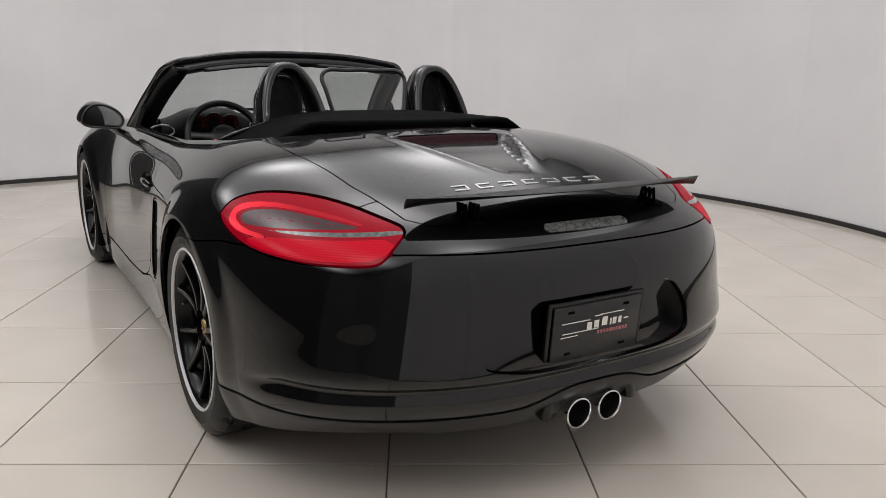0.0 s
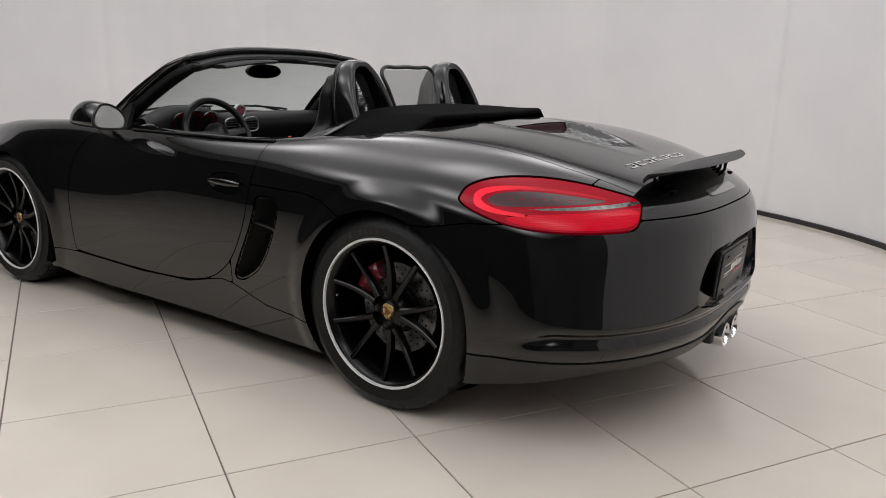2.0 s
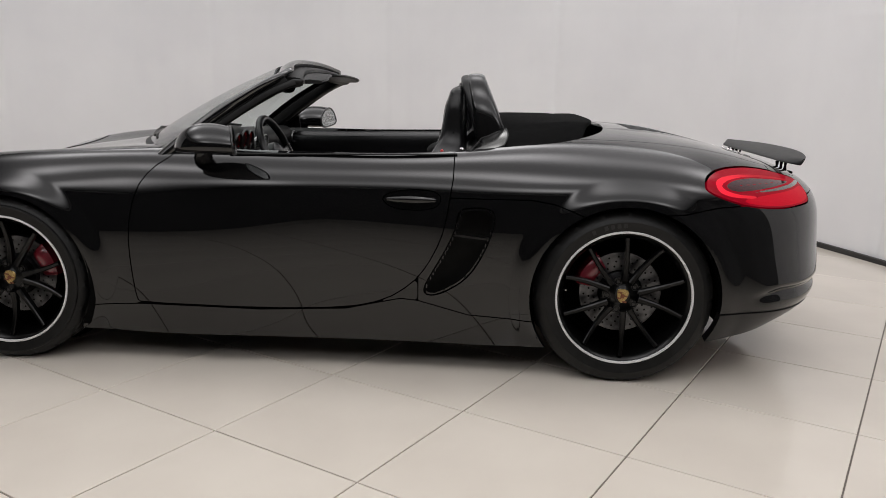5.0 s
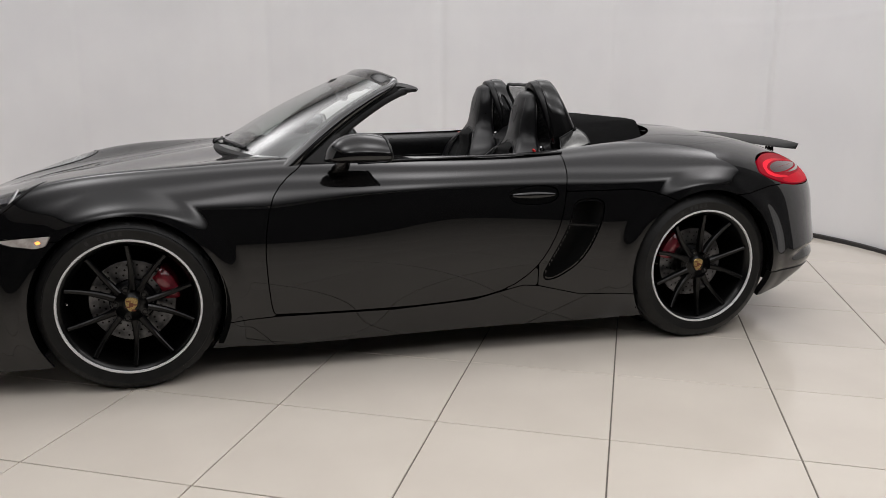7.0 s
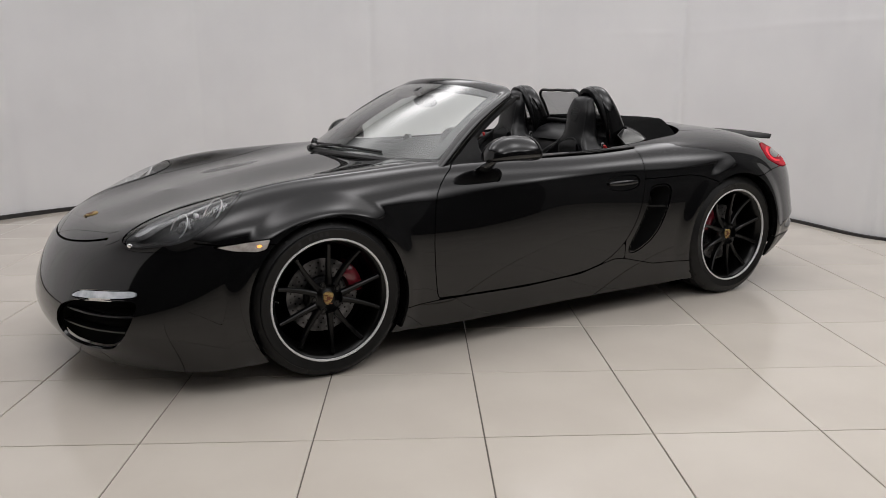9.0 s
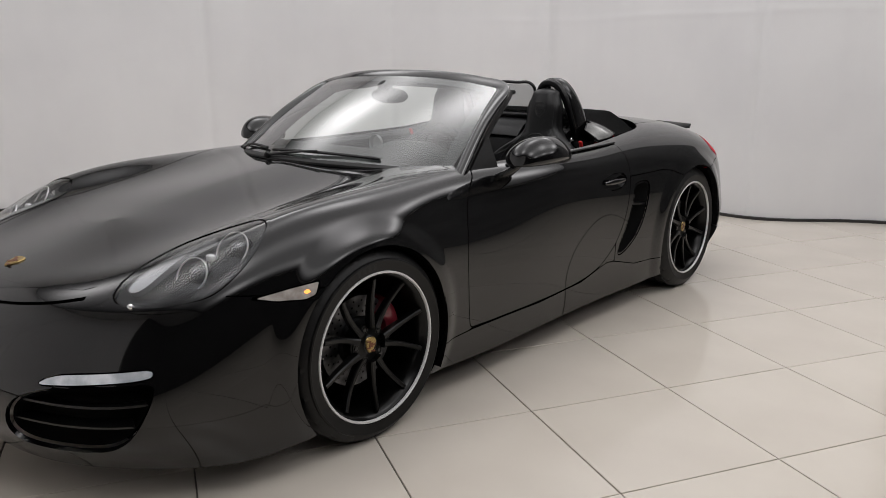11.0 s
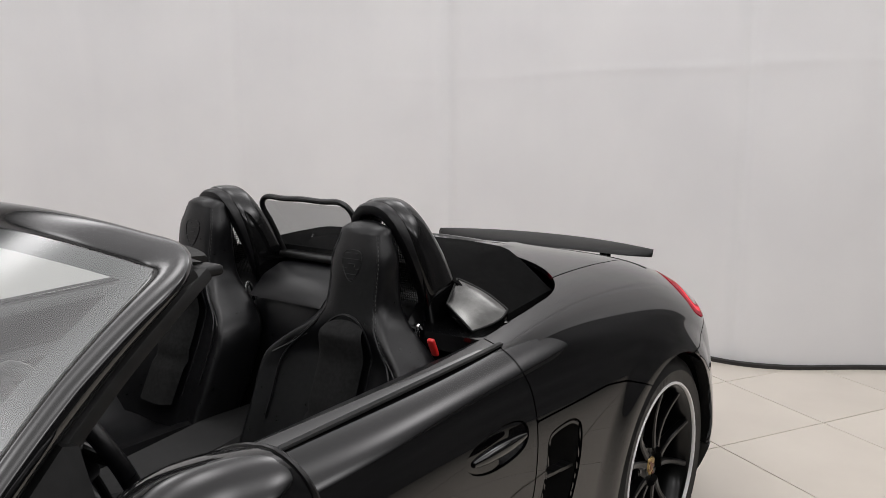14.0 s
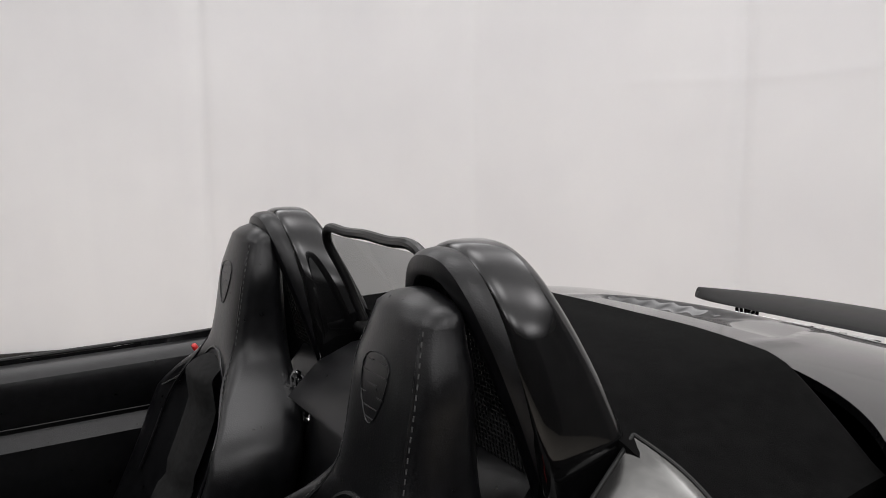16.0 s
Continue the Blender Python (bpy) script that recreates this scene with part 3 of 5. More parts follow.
GLASS = pane("windscreen_glass", (0.88, 0.94, 0.92), 0.15, 0.005)
CLEARLENS = pane("lamp_glass", (0.90, 0.91, 0.92), 0.035)
TINTED = pane("deflector_glass", (0.55, 0.56, 0.56), 0.07)
MIRROR = material("mirror_silver", (0.75, 0.77, 0.77), 0.02, 1.0)

# ---- the car: panels ----
GAP = 0.0022


def line_z(table):
    xs, zs = zip(*sorted(table))
    return lambda x: np.interp(x, xs, zs)


def tail_plane(p):
    return np.stack([-(p[:, 0] + p[:, 1]) / math.sqrt(2), p[:, 2]], 1)


def nose_plane(p):
    return np.stack([(p[:, 1] - p[:, 0]) / math.sqrt(2), p[:, 2]], 1)


def side_plane(p):
    return p[:, [0, 2]]


def top_plane(p):
    return p[:, :2]


def region(outline, plane, x=(-9, 9), y=(-1, 9), z=(-9, 9)):
    """Signed test for a spot on the left half of the body, negative inside."""

    def f(p):
        d = inside(outline, plane(p))
        for a, (lo, hi) in zip((0, 1, 2), (x, y, z)):
            d = np.maximum(d, np.maximum(lo - p[:, a], p[:, a] - hi))
        return d

    return f


TAIL = region(rounded([(-0.41, 0.765), (-0.40, 0.79), (-0.37, 0.818), (-0.29, 0.84), (-0.16, 0.845), (-0.03, 0.831), (0.09, 0.803), (0.165, 0.782), (0.145, 0.745),
                       (0.125, 0.712), (0.10, 0.699), (0.0, 0.695), (-0.125, 0.693), (-0.26, 0.704), (-0.35, 0.732)], 2), tail_plane, x=(-9, -0.1), y=(0.3, 9))
HEAD = region(rounded([(3.23, 0.565), (3.165, 0.535), (3.07, 0.52), (2.95, 0.515), (2.85, 0.545), (2.78, 0.605), (2.765, 0.66), (2.785, 0.72), (2.84, 0.762), (2.91, 0.782),
                       (2.98, 0.783), (3.04, 0.772), (3.10, 0.742), (3.165, 0.695), (3.215, 0.63)], 2), top_plane, z=(0.575, 9))
FOG = region(rounded([(-2.087, 0.404), (-2.042, 0.431), (-1.982, 0.445), (-1.782, 0.458), (-1.747, 0.456), (-1.742, 0.441), (-1.757, 0.43), (-1.882, 0.422), (-2.012, 0.41)], 2), nose_plane, x=(2.9, 9))
SCOOP = region(rounded([(-2.178, 0.346), (-2.078, 0.391), (-1.978, 0.407), (-1.878, 0.414), (-1.753, 0.42), (-1.741, 0.396), (-1.778, 0.311), (-1.828, 0.246), (-1.898, 0.206), (-2.028, 0.198), (-2.178, 0.201), (-2.208, 0.266)], 2), nose_plane, x=(2.9, 9))
MARKER = region(rounded([(2.935, 0.607), (2.84, 0.616), (2.722, 0.628), (2.742, 0.588), (2.78, 0.579), (2.86, 0.586)], 0), side_plane, x=(2.3, 3.05), y=(0.6, 9))
INTAKE = region(rounded([(0.645, 0.668), (0.60, 0.679), (0.53, 0.681), (0.498, 0.65), (0.530, 0.53), (0.598, 0.405), (0.70, 0.334), (0.765, 0.320), (0.780, 0.345), (0.764, 0.385), (0.693, 0.512), (0.654, 0.60)], 2),
                side_plane, y=(0.6, 9))
DISH = region(rounded([(0.95, 0.70), (0.92, 0.728), (0.83, 0.742), (0.735, 0.737), (0.712, 0.71), (0.73, 0.675), (0.80, 0.661), (0.90, 0.667)], 2), side_plane, y=(0.6, 9))
PLATEBAY = region(rounded([(-0.5, 0.60), (0.0, 0.607), (0.23, 0.605), (0.29, 0.59), (0.345, 0.53), (0.375, 0.45), (0.36, 0.425), (0.20, 0.40), (-0.5, 0.40)], 2), lambda p: p[:, 1:], x=(-9, -0.6))
BRAKEBAR = region(rounded([(-0.5, 0.781), (0.13, 0.781), (0.148, 0.776), (0.148, 0.764), (0.13, 0.761), (-0.5, 0.761)], 2), lambda p: p[:, 1:], x=(-9, -0.6))
SLOT = region(rounded([(-0.098, -0.6), (-0.098, 0.198), (-0.106, 0.206), (-0.134, 0.190), (-0.134, -0.6)], 1), top_plane, z=(0.85, 9))
DOOR = region(rounded([(1.70, 0.95), (1.80, 0.845), (1.88, 0.79), (1.935, 0.71), (1.962, 0.55), (1.958, 0.40), (1.945, 0.27), (1.93, 0.252), (1.44, 0.243), (1.09, 0.258), (0.93, 0.297), (0.825, 0.368),
                       (0.765, 0.443), (0.714, 0.545), (0.692, 0.63), (0.677, 0.734), (0.667, 0.804), (0.675, 0.95)], 1), side_plane, y=(0.55, 9))
NOSE_LINE = line_z([(2.5, 0.602), (2.75, 0.606), (2.905, 0.612), (3.03, 0.63), (3.17, 0.648), (3.25, 0.625), (3.35, 0.592), (3.5, 0.54)])
REAR_LINE = line_z([(0.2, 0.66), (-0.2, 0.682), (-0.33, 0.706), (-0.5, 0.715), (-0.79, 0.729), (-1.2, 0.729)])
HOOD_EDGE = line_z([(1.7, 0.70), (1.9, 0.685), (2.0, 0.665), (2.19, 0.605), (2.4, 0.545), (2.6, 0.51), (2.8, 0.495), (2.95, 0.52), (3.07, 0.535), (3.17, 0.53), (3.25, 0.45), (3.32, 0.25), (3.4, 0.0)])
LID_EDGE = line_z([(0.4, 0.60), (0.21, 0.605), (-0.19, 0.597), (-0.5, 0.556), (-0.70, 0.498), (-0.755, 0.44), (-0.785, 0.25), (-0.795, 0.0)])
X, Y, Z = (lambda p: p[:, 0]), (lambda p: p[:, 1]), (lambda p: p[:, 2])


def nose(p):
    return np.maximum(2.5 - X(p), Z(p) - NOSE_LINE(X(p)))


def tail(p):
    return np.maximum(X(p) + 0.10, Z(p) - REAR_LINE(X(p)))


def hood(p):
    return np.max([1.88 - X(p), Y(p) - HOOD_EDGE(X(p)), NOSE_LINE(X(p)) - Z(p)], 0)


def lid(p):
    return np.max([X(p) - 0.35, Y(p) - LID_EDGE(X(p)), -0.797 - X(p), 0.78 - Z(p)], 0)


SILL_LINE = line_z([(2.3, 0.236), (1.93, 0.247), (1.44, 0.238), (1.09, 0.255), (0.94, 0.290), (0.87, 0.306), (0.80, 0.300), (0.6, 0.25), (0.25, 0.236)])


def sill(p):
    return np.max([Z(p) - SILL_LINE(X(p)), X(p) - 2.3, -X(p) + 0.25], 0)


def flush(f, *others):
    return lambda p: np.max([f(p)] + [-o(p) for o in others], 0)


def only(f, *others):
    """Inside f and outside the others, less half a gap all round."""
    return lambda p: np.max([f(p) + GAP] + [GAP - o(p) for o in others], 0)


def both(name, sheet, mat, label="", lip=0.014):
    a = panel(name, sheet, mat, car, label, lip)
    b = panel(name, sheet.mirrored(), mat, car, label, lip)
    return a, b


def whole(name, sheet, mat, label="", lip=0.014):
    """Left and right halves joined at the middle into one panel."""
    m = sheet.mirrored()
    k = len(sheet.p)
    p, n = np.concatenate([sheet.p, m.p]), np.concatenate([sheet.n, m.n])
    faces = [list(f) for f in sheet.faces] + [[i + k for i in f] for f in m.faces]
    at = {i + k: i for i in range(k) if abs(sheet.p[i, 1]) < 1e-6}
    return panel(name, Sheet(p, n, [[at.get(i, i) for i in f] for f in faces]), mat, car, label, lip)


def anywhere(p):
    return np.full(len(p), -1.0)


holes_front = (HEAD, FOG, SCOOP, MARKER)
front = shell.keep(lambda p: 1.65 - X(p))
rear = shell.keep(lambda p: X(p) - 1.0)
fine_top = fine.keep(off_cockpit).keep(lambda p: np.maximum(X(p) - 0.4, 0.6 - Z(p)))
whole("front_bumper", front.keep(only(nose, *holes_front)), PAINT)
whole("hood", front.keep(only(hood, HEAD, nose)), PAINT)
both("front_fender", front.keep(only(anywhere, nose, hood, DOOR, HEAD, MARKER, sill)), PAINT)
doors = both("door", shell.keep(only(DOOR, DISH)), PAINT, lip=0.018)
both("sill", shell.keep(only(sill, DOOR)), PAINT)
CHEEK_LINE = line_z([(0.75, 0.713), (0.53, 0.714), (0.37, 0.717), (0.28, 0.704), (0.21, 0.68), (0.15, 0.655), (0.0, 0.60)])


def cheek(p):
    return np.max([Z(p) - CHEEK_LINE(X(p)), X(p) - 0.8, -X(p)], 0)


def valance(p):
    return np.maximum(X(p) + 0.3, Z(p) - 0.300 - 0.045 * np.exp(-((Y(p) / 0.19) ** 4)))


def tray(p):
    return np.max([X(p) + 0.6, Y(p) - 0.62, REAR_LINE(X(p)) - Z(p)], 0)


both("rear_quarter", rear.keep(only(anywhere, tail, lid, tray, DOOR, cheek, TAIL, sill)), PAINT)
whole("wing_tray", rear.keep(only(tray, lid, TAIL)), PAINT, "glossy black tray below the wing")
both("intake_panel", rear.keep(only(cheek, DOOR, INTAKE, sill)), PAINT)
whole("rear_bumper", rear.keep(only(tail, TAIL, PLATEBAY, valance)), PAINT, lip=0.035)
whole("rear_valance", rear.keep(only(valance)).moved(0.004), SATIN, "satin black rear valance", 0.03)
whole("rear_lid", fine_top.keep(only(lid, TAIL, SLOT)), PAINT)
inner = shell.keep(only(anywhere, TAIL, HEAD, FOG, SCOOP, INTAKE, PLATEBAY, SLOT, DISH, MARKER))
inner = inner.moved(-0.011)
whole("inner_shell", inner, GAPBLACK, lip=0)

# tail lamps: a lens with its light bands
LED = region(rounded([(-0.366, 0.775), (-0.354, 0.801), (-0.30, 0.816), (-0.20, 0.820), (-0.05, 0.806), (0.05, 0.788), (0.05, 0.783), (-0.05, 0.799), (-0.2, 0.811), (-0.285, 0.805), (-0.338, 0.79),
                      (-0.345, 0.772), (-0.30, 0.752), (-0.22, 0.745), (-0.22, 0.735), (-0.315, 0.741), (-0.36, 0.757)], 1), tail_plane, y=(0.3, 9), x=(-9, -0.1))
CORE = region(rounded([(-0.328, 0.782), (-0.285, 0.799), (-0.2, 0.806), (-0.1, 0.799), (0.02, 0.785), (0.05, 0.7795), (-0.1, 0.7705), (-0.24, 0.7625), (-0.31, 0.763)], 1), tail_plane, y=(0.3, 9), x=(-9, -0.1))
STRIP = region(rounded([(-0.25, 0.757), (-0.1, 0.765), (0.05, 0.773), (0.155, 0.780), (0.152, 0.770), (0.0, 0.760), (-0.12, 0.756)], 1), tail_plane, y=(0.3, 9), x=(-9, -0.1))
BAND = region(rounded([(-0.20, 0.744), (0.0, 0.753), (0.148, 0.763), (0.12, 0.716), (0.0, 0.704), (-0.15, 0.704), (-0.26, 0.716), (-0.29, 0.732)], 1), tail_plane, y=(0.3, 9), x=(-9, -0.1))
VEIN = region(rounded([(-0.275, 0.784), (-0.12, 0.7865), (-0.02, 0.7855), (-0.02, 0.7835), (-0.12, 0.7840), (-0.275, 0.7815)], 1), tail_plane, y=(0.3, 9), x=(-9, -0.1))
lens = fine.keep(lambda p: TAIL(p) + 0.004).moved(0.001)
for flip in (1, -1):
    one = lambda s: s if flip > 0 else s.mirrored()
    lamp = panel("tail_lamp", one(lens.keep(flush(anywhere, LED, CORE, STRIP, BAND)).moved(0)), LENSRED, car, "lit red tail lamp with a dark core", 0.03)
    panel("led_loop", one(lens.keep(LED)), LENSLED, lamp, "bright red light loop", 0)
    panel("lens_core", one(lens.keep(flush(CORE, LED, VEIN))), LENSDARK, lamp, "dark red lens core", 0)
    panel("core_line", one(lens.keep(VEIN)), LENSRED, lamp, "thin red line across the core", 0)
    panel("reversing_strip", one(lens.keep(flush(STRIP, CORE, LED))), LENSCLEAR, lamp, "clear ribbed strip", 0)
    panel("brake_band", one(lens.keep(flush(BAND, STRIP, LED))), LENSBAND, lamp, "glowing red band", 0)

# head lamps
lens = fine.keep(lambda p: HEAD(p) + 0.004)
bowl_depth = lambda s: -0.012 - 0.04 * np.clip(-HEAD(s.p) / 0.05, 0, 1)
bowl = lens.moved(bowl_depth(lens))
spots = []
for cx, cy, rad in ((2.895, 0.676, 0.060), (3.035, 0.666, 0.055)):
    i = int(np.argmin(np.hypot(lens.p[:, 0] - cx, lens.p[:, 1] - cy)))
    spots.append((lens.p[i], lens.n[i] / np.linalg.norm(lens.n[i]), rad))
for flip in (1, -1):
    one = lambda s: s if flip > 0 else s.mirrored()
    lamp = panel("headlamp", one(bowl), LAMPBOWL, car, "clear headlamp with twin projector rings", 0)
    glass = panel("lens", one(lens.moved(-0.0005)), CLEARLENS, lamp, "clear glossy lens", 0.0)
    glass.visible_shadow = False
    for c, n, rad in spots:
        c, n = Vector((c[0], c[1] * flip, c[2])), Vector((n[0], n[1] * flip, n[2]))
        aim = (n * 0.6 + Vector((0.8, 0.15 * flip, 0.1))).normalized()
        m = Matrix.Translation(c - n * 0.047) @ Vector((0, 1, 0)).rotation_difference(aim).to_matrix().to_4x4()
        ring = lathe([(rad - 0.0025, 0.007), (rad, 0.007), (rad, 0.012), (rad - 0.0025, 0.012)], 48, True)
        solid("projector_ring", *moved(ring, m), BRIGHTRING, lamp, "bright projector ring")
        ball = lathe([(0.0, 0.012), (rad * 0.35, 0.009), (rad * 0.62, -0.002), (rad * 0.7, -0.02), (rad * 0.95, -0.02)], 32)
        solid("projector", *moved(ball, m), material("projector_glass", (0.02, 0.02, 0.022), 0.05, 0.0, 1.0), lamp)
    i = int(np.argmin(np.hypot(lens.p[:, 0] - 2.965, lens.p[:, 1] - 0.655)))
    clip = Vector(lens.p[i] * (1, flip, 1)) - Vector(lens.n[i] * (1, flip, 1)).normalized() * 0.035
    solid("lamp_bracket", *moved(block((0.02, 0.03, 0.02), (0, 0, 0), 0.007), Matrix.Translation(clip)), BRIGHTRING, lamp, "bright lamp bracket")
    ribs = lens.keep(region(rounded([(3.19, 0.565), (3.165, 0.615), (3.05, 0.60), (2.93, 0.575), (2.87, 0.572), (2.88, 0.545), (3.0, 0.535), (3.1, 0.54)], 2), top_plane))
    panel("reflector_ribs", one(ribs.moved(-0.014)), RIBBED, lamp, "silver ribbed reflector", 0.02)
    rim = fine.keep(lambda p: np.max([HEAD(p) - 0.011, -HEAD(p), 0.55 - Z(p)], 0)).moved(0.0025)
    panel("lamp_surround", one(rim), PAINT, lamp, "gloss black lamp surround", 0.006)
LAMPTUB = region(rounded([(3.30, 0.50), (3.225, 0.572), (3.165, 0.530), (3.05, 0.513), (2.93, 0.508), (2.93, 0.498), (3.07, 0.490), (3.2, 0.472)], 2), top_plane, z=(0.575, 9))
both("lamp_recess", fine.keep(flush(LAMPTUB, HEAD)).moved(0.001), PAINT, "black recess beside the headlamp", 0.004)
# washer caps, day lamps, nose scoops, side markers
scoop = fine.keep(lambda p: SCOOP(p) + 0.001)
deep = scoop.moved(-0.02 - 0.07 * np.clip(-SCOOP(scoop.p) / 0.03, 0, 1))
bar = fine.keep(lambda p: FOG(p) + 0.002)
mark = fine.keep(lambda p: MARKER(p) + 0.002)
for flip in (1, -1):
    one = lambda s: s if flip > 0 else s.mirrored()
    nose_scoop = panel("nose_intake", one(deep), GAPBLACK, car, "black slatted nose intake", 0)
    for k, zz in enumerate((0.350, 0.278)):
        row = fine.keep(lambda p: np.maximum(SCOOP(p) + 0.002, np.abs(p[:, 2] - zz - 0.02 * (nose_plane(p)[:, 0] + 2.0)) - 0.004)).moved(-0.026)
        panel("slat", one(row), SATIN, nose_scoop, "", 0.04)
    panel("day_lamp", one(bar.moved(0.002)), DRL, car, "white day-running lamp bar", 0.012)
    marker = panel("side_marker", one(mark.moved(0.001)), MARKERLENS, car, "clear side marker with amber bulb", 0.008)
    bulb = mark.keep(lambda p: np.hypot((X(p) - 2.768) / 1.5, Z(p) - 0.602) - 0.0068)
    panel("bulb", one(bulb.moved(0.0022)), AMBER, marker, "glowing amber bulb", 0.002)

# side intakes and door handles
COVE = vary(material("intake_black", (0.002, 0.002, 0.002), 0.55, spec=0.15), 30, ((0.0012, 0.0012, 0.0012), (0.003, 0.003, 0.003)))
pocket = fine.keep(lambda p: INTAKE(p) + 0.001)
pocket = pocket.moved(-0.005 - (0.058 + 0.05 * np.clip((0.78 - pocket.p[:, 0]) / 0.2, 0, 1)) * np.clip(-INTAKE(pocket.p) / 0.02, 0, 1))
lipband = fine.keep(lambda p: np.maximum(INTAKE(p) + 0.0035, -INTAKE(p) - 0.010)).moved(-0.002)
dish = fine.keep(lambda p: DISH(p) + 0.001)
dish = dish.moved(-0.004 - 0.024 * np.clip(-DISH(dish.p) / 0.018, 0, 1))
for k, flip in enumerate((1, -1)):
    one = lambda s: s if flip > 0 else s.mirrored()
    cove = panel("side_intake", one(pocket), COVE, car, "black side air intake", 0)
    panel("intake_rim", one(lipband), PAINT, cove, "", 0)
    fin = fine.keep(lambda p: np.maximum(INTAKE(p) + 0.003, np.abs(Z(p) - 0.563 - 0.08 * (X(p) - 0.6)) - 0.004)).moved(-0.014)
    panel("intake_fin", one(fin), SATIN, cove, "", 0.03)
    panel("handle_dish", one(dish), PAINT, doors[k], "", 0)
    hx = np.linspace(0.735, 0.925, 15)
    body_y = np.array([fine.p[int(np.argmin(np.hypot(fine.p[:, 0] - a, fine.p[:, 2] - 0.705) + 9 * (fine.p[:, 1] < 0.5))), 1] for a in hx])
    w = np.sin(np.linspace(0.12, np.pi - 0.12, 15)) ** 0.5
    v, f = tube(np.stack([hx, (body_y + 0.004) * flip, 0.703 + 0 * hx], 1), np.stack([0.012 * w + 0.002, 0.012 * w + 0.002], 1), 14, (0, 0, 1), power=2.6)
    solid("door_handle", v, f, PAINT, doors[k], "glossy black door handle")

# plate bay, plate, high brake lamp, rear slot
bay = fine.keep(lambda p: PLATEBAY(p) + 0.001)
bay = bay.moved(-0.010 - 0.045 * np.clip(-PLATEBAY(bay.p) / 0.045, 0, 1) ** 0.7)
whole("plate_recess", bay, PAINT, lip=0)
plate_m = pose(-0.912, 0.005, 0.492, 0, -4, 0)
plate = solid("number_plate", *moved(block((0.006, 0.315, 0.158), (0, 0, 0), 0.002, 2), plate_m), PLATEBLACK, car, "black dealer plate with a silver emblem")
holder = joined(block((0.012, 0.345, 0.014), (0.008, 0, 0.083), 0.004), block((0.016, 0.345, 0.018), (0.008, 0, -0.085), 0.005), block((0.012, 0.014, 0.17), (0.008, 0.167, 0), 0.004), block((0.012, 0.014, 0.17), (0.008, -0.167, 0), 0.004))
solid("plate_holder", *moved(holder, plate_m), SATIN, car)
marks = []
for yy, zz, ww, hh in ((0.08, 0.030, 0.10, 0.003), (0.0, 0.038, 0.03, 0.003), (-0.05, 0.040, 0.09, 0.003), (0.03, 0.012, 0.018, 0.022), (0.005, 0.014, 0.018, 0.022), (-0.025, 0.018, 0.02, 0.026),
                       (-0.048, 0.013, 0.006, 0.02), (-0.062, 0.014, 0.014, 0.02), (-0.082, 0.014, 0.012, 0.02), (-0.105, 0.016, 0.018, 0.004), (0.06, 0.000, 0.13, 0.003), (0.10, -0.010, 0.06, 0.003)):
    marks.append(block((0.002, ww, hh), (-0.004, yy, zz), 0.0005, 1))
solid("emblem", *moved(joined(*marks), plate_m), CHROME, plate, "silver emblem strokes")
solid("caption", *moved(joined(*[block((0.002, 0.008, 0.010), (-0.004, -0.005 - 0.0115 * k, -0.012), 0.0005, 1) for k in range(10)]), plate_m), material("pink_print", (0.45, 0.16, 0.17), 0.4), plate, "small pink caption bars")
for yy, zz in ((0.1, 0.06), (-0.1, 0.06), (0.1, -0.06), (-0.1, -0.06)):
    solid("plate_slot", *moved(block((0.002, 0.022, 0.008), (-0.0035, yy, zz), 0.0008, 1), plate_m), GAPBLACK, plate)
BRAKELENS = vary(material("brake_lens_clear", (0.2, 0.2, 0.19), 0.2, 0.3, 1.0), 90, ((0.10, 0.10, 0.095), (0.30, 0.30, 0.29)))
bl = fine.keep(lambda p: BRAKEBAR(p)).moved(0.003)
whole("high_brake_lamp", bl, BRAKELENS, "clear ribbed high brake lamp", 0.01)
cut = fine.keep(lambda p: SLOT(p) + 0.001)
cut = cut.moved(-0.004)
whole("lid_vent", cut, material("dark_red_vent", (0.02, 0.003, 0.005), 0.6, spec=0.1), "dark recessed vent at the top of the lid", 0)

# rear valance with twin tail pipes
ring_pts = [(-0.893, 0.155 * math.cos(a), 0.262 + 0.088 * math.sin(a)) for a in np.linspace(-0.15, math.pi + 0.15, 28)]
solid("pipe_surround", *tube(ring_pts, 0.02, 10, (1, 0, 0), power=2.5), SATIN, car)
for yy in (0.062, -0.052):
    pipe = lathe([(0.030, 0.12), (0.041, 0.12), (0.0445, 0.004), (0.0445, -0.002), (0.041, -0.004), (0.0385, 0.002), (0.036, 0.05), (0.034, 0.12)], 40)
    m = Matrix.Translation((-0.928, yy, 0.255)) @ Matrix.Rotation(radians(-90), 4, "Z")
    ob = solid("tail_pipe", *moved(pipe, m), CHROME, car, "round chrome tail pipe")
    solid("bore", *moved(lathe([(0.0, 0.016), (0.0385, 0.016)], 32), m), GAPBLACK, ob)

# raised rear wing on two lattice struts, and the lettering bars
wing = []
for s in np.linspace(-1, 1, 49):
    yy = 0.525 * s
    lead, trail = -0.690 - 0.025 * s * s - 0.03 * abs(s) ** 10, -0.868 + 0.105 * abs(s) ** 2.2
    zc, chord = 0.846 - 0.006 * s * s, lead - trail
    sec = []
    for a in np.linspace(0, 2 * np.pi, 22, endpoint=False):
        u = 0.5 * (1 - np.cos(a))
        th = 0.010 * (np.sin(np.pi * u ** 0.7) ** 0.7 if 0 < u < 1 else 0) * (1 if a < np.pi else -0.7)
        sec.append((lead - chord * u, yy, zc + th + 0.026 * u))
    wing.append(sec)
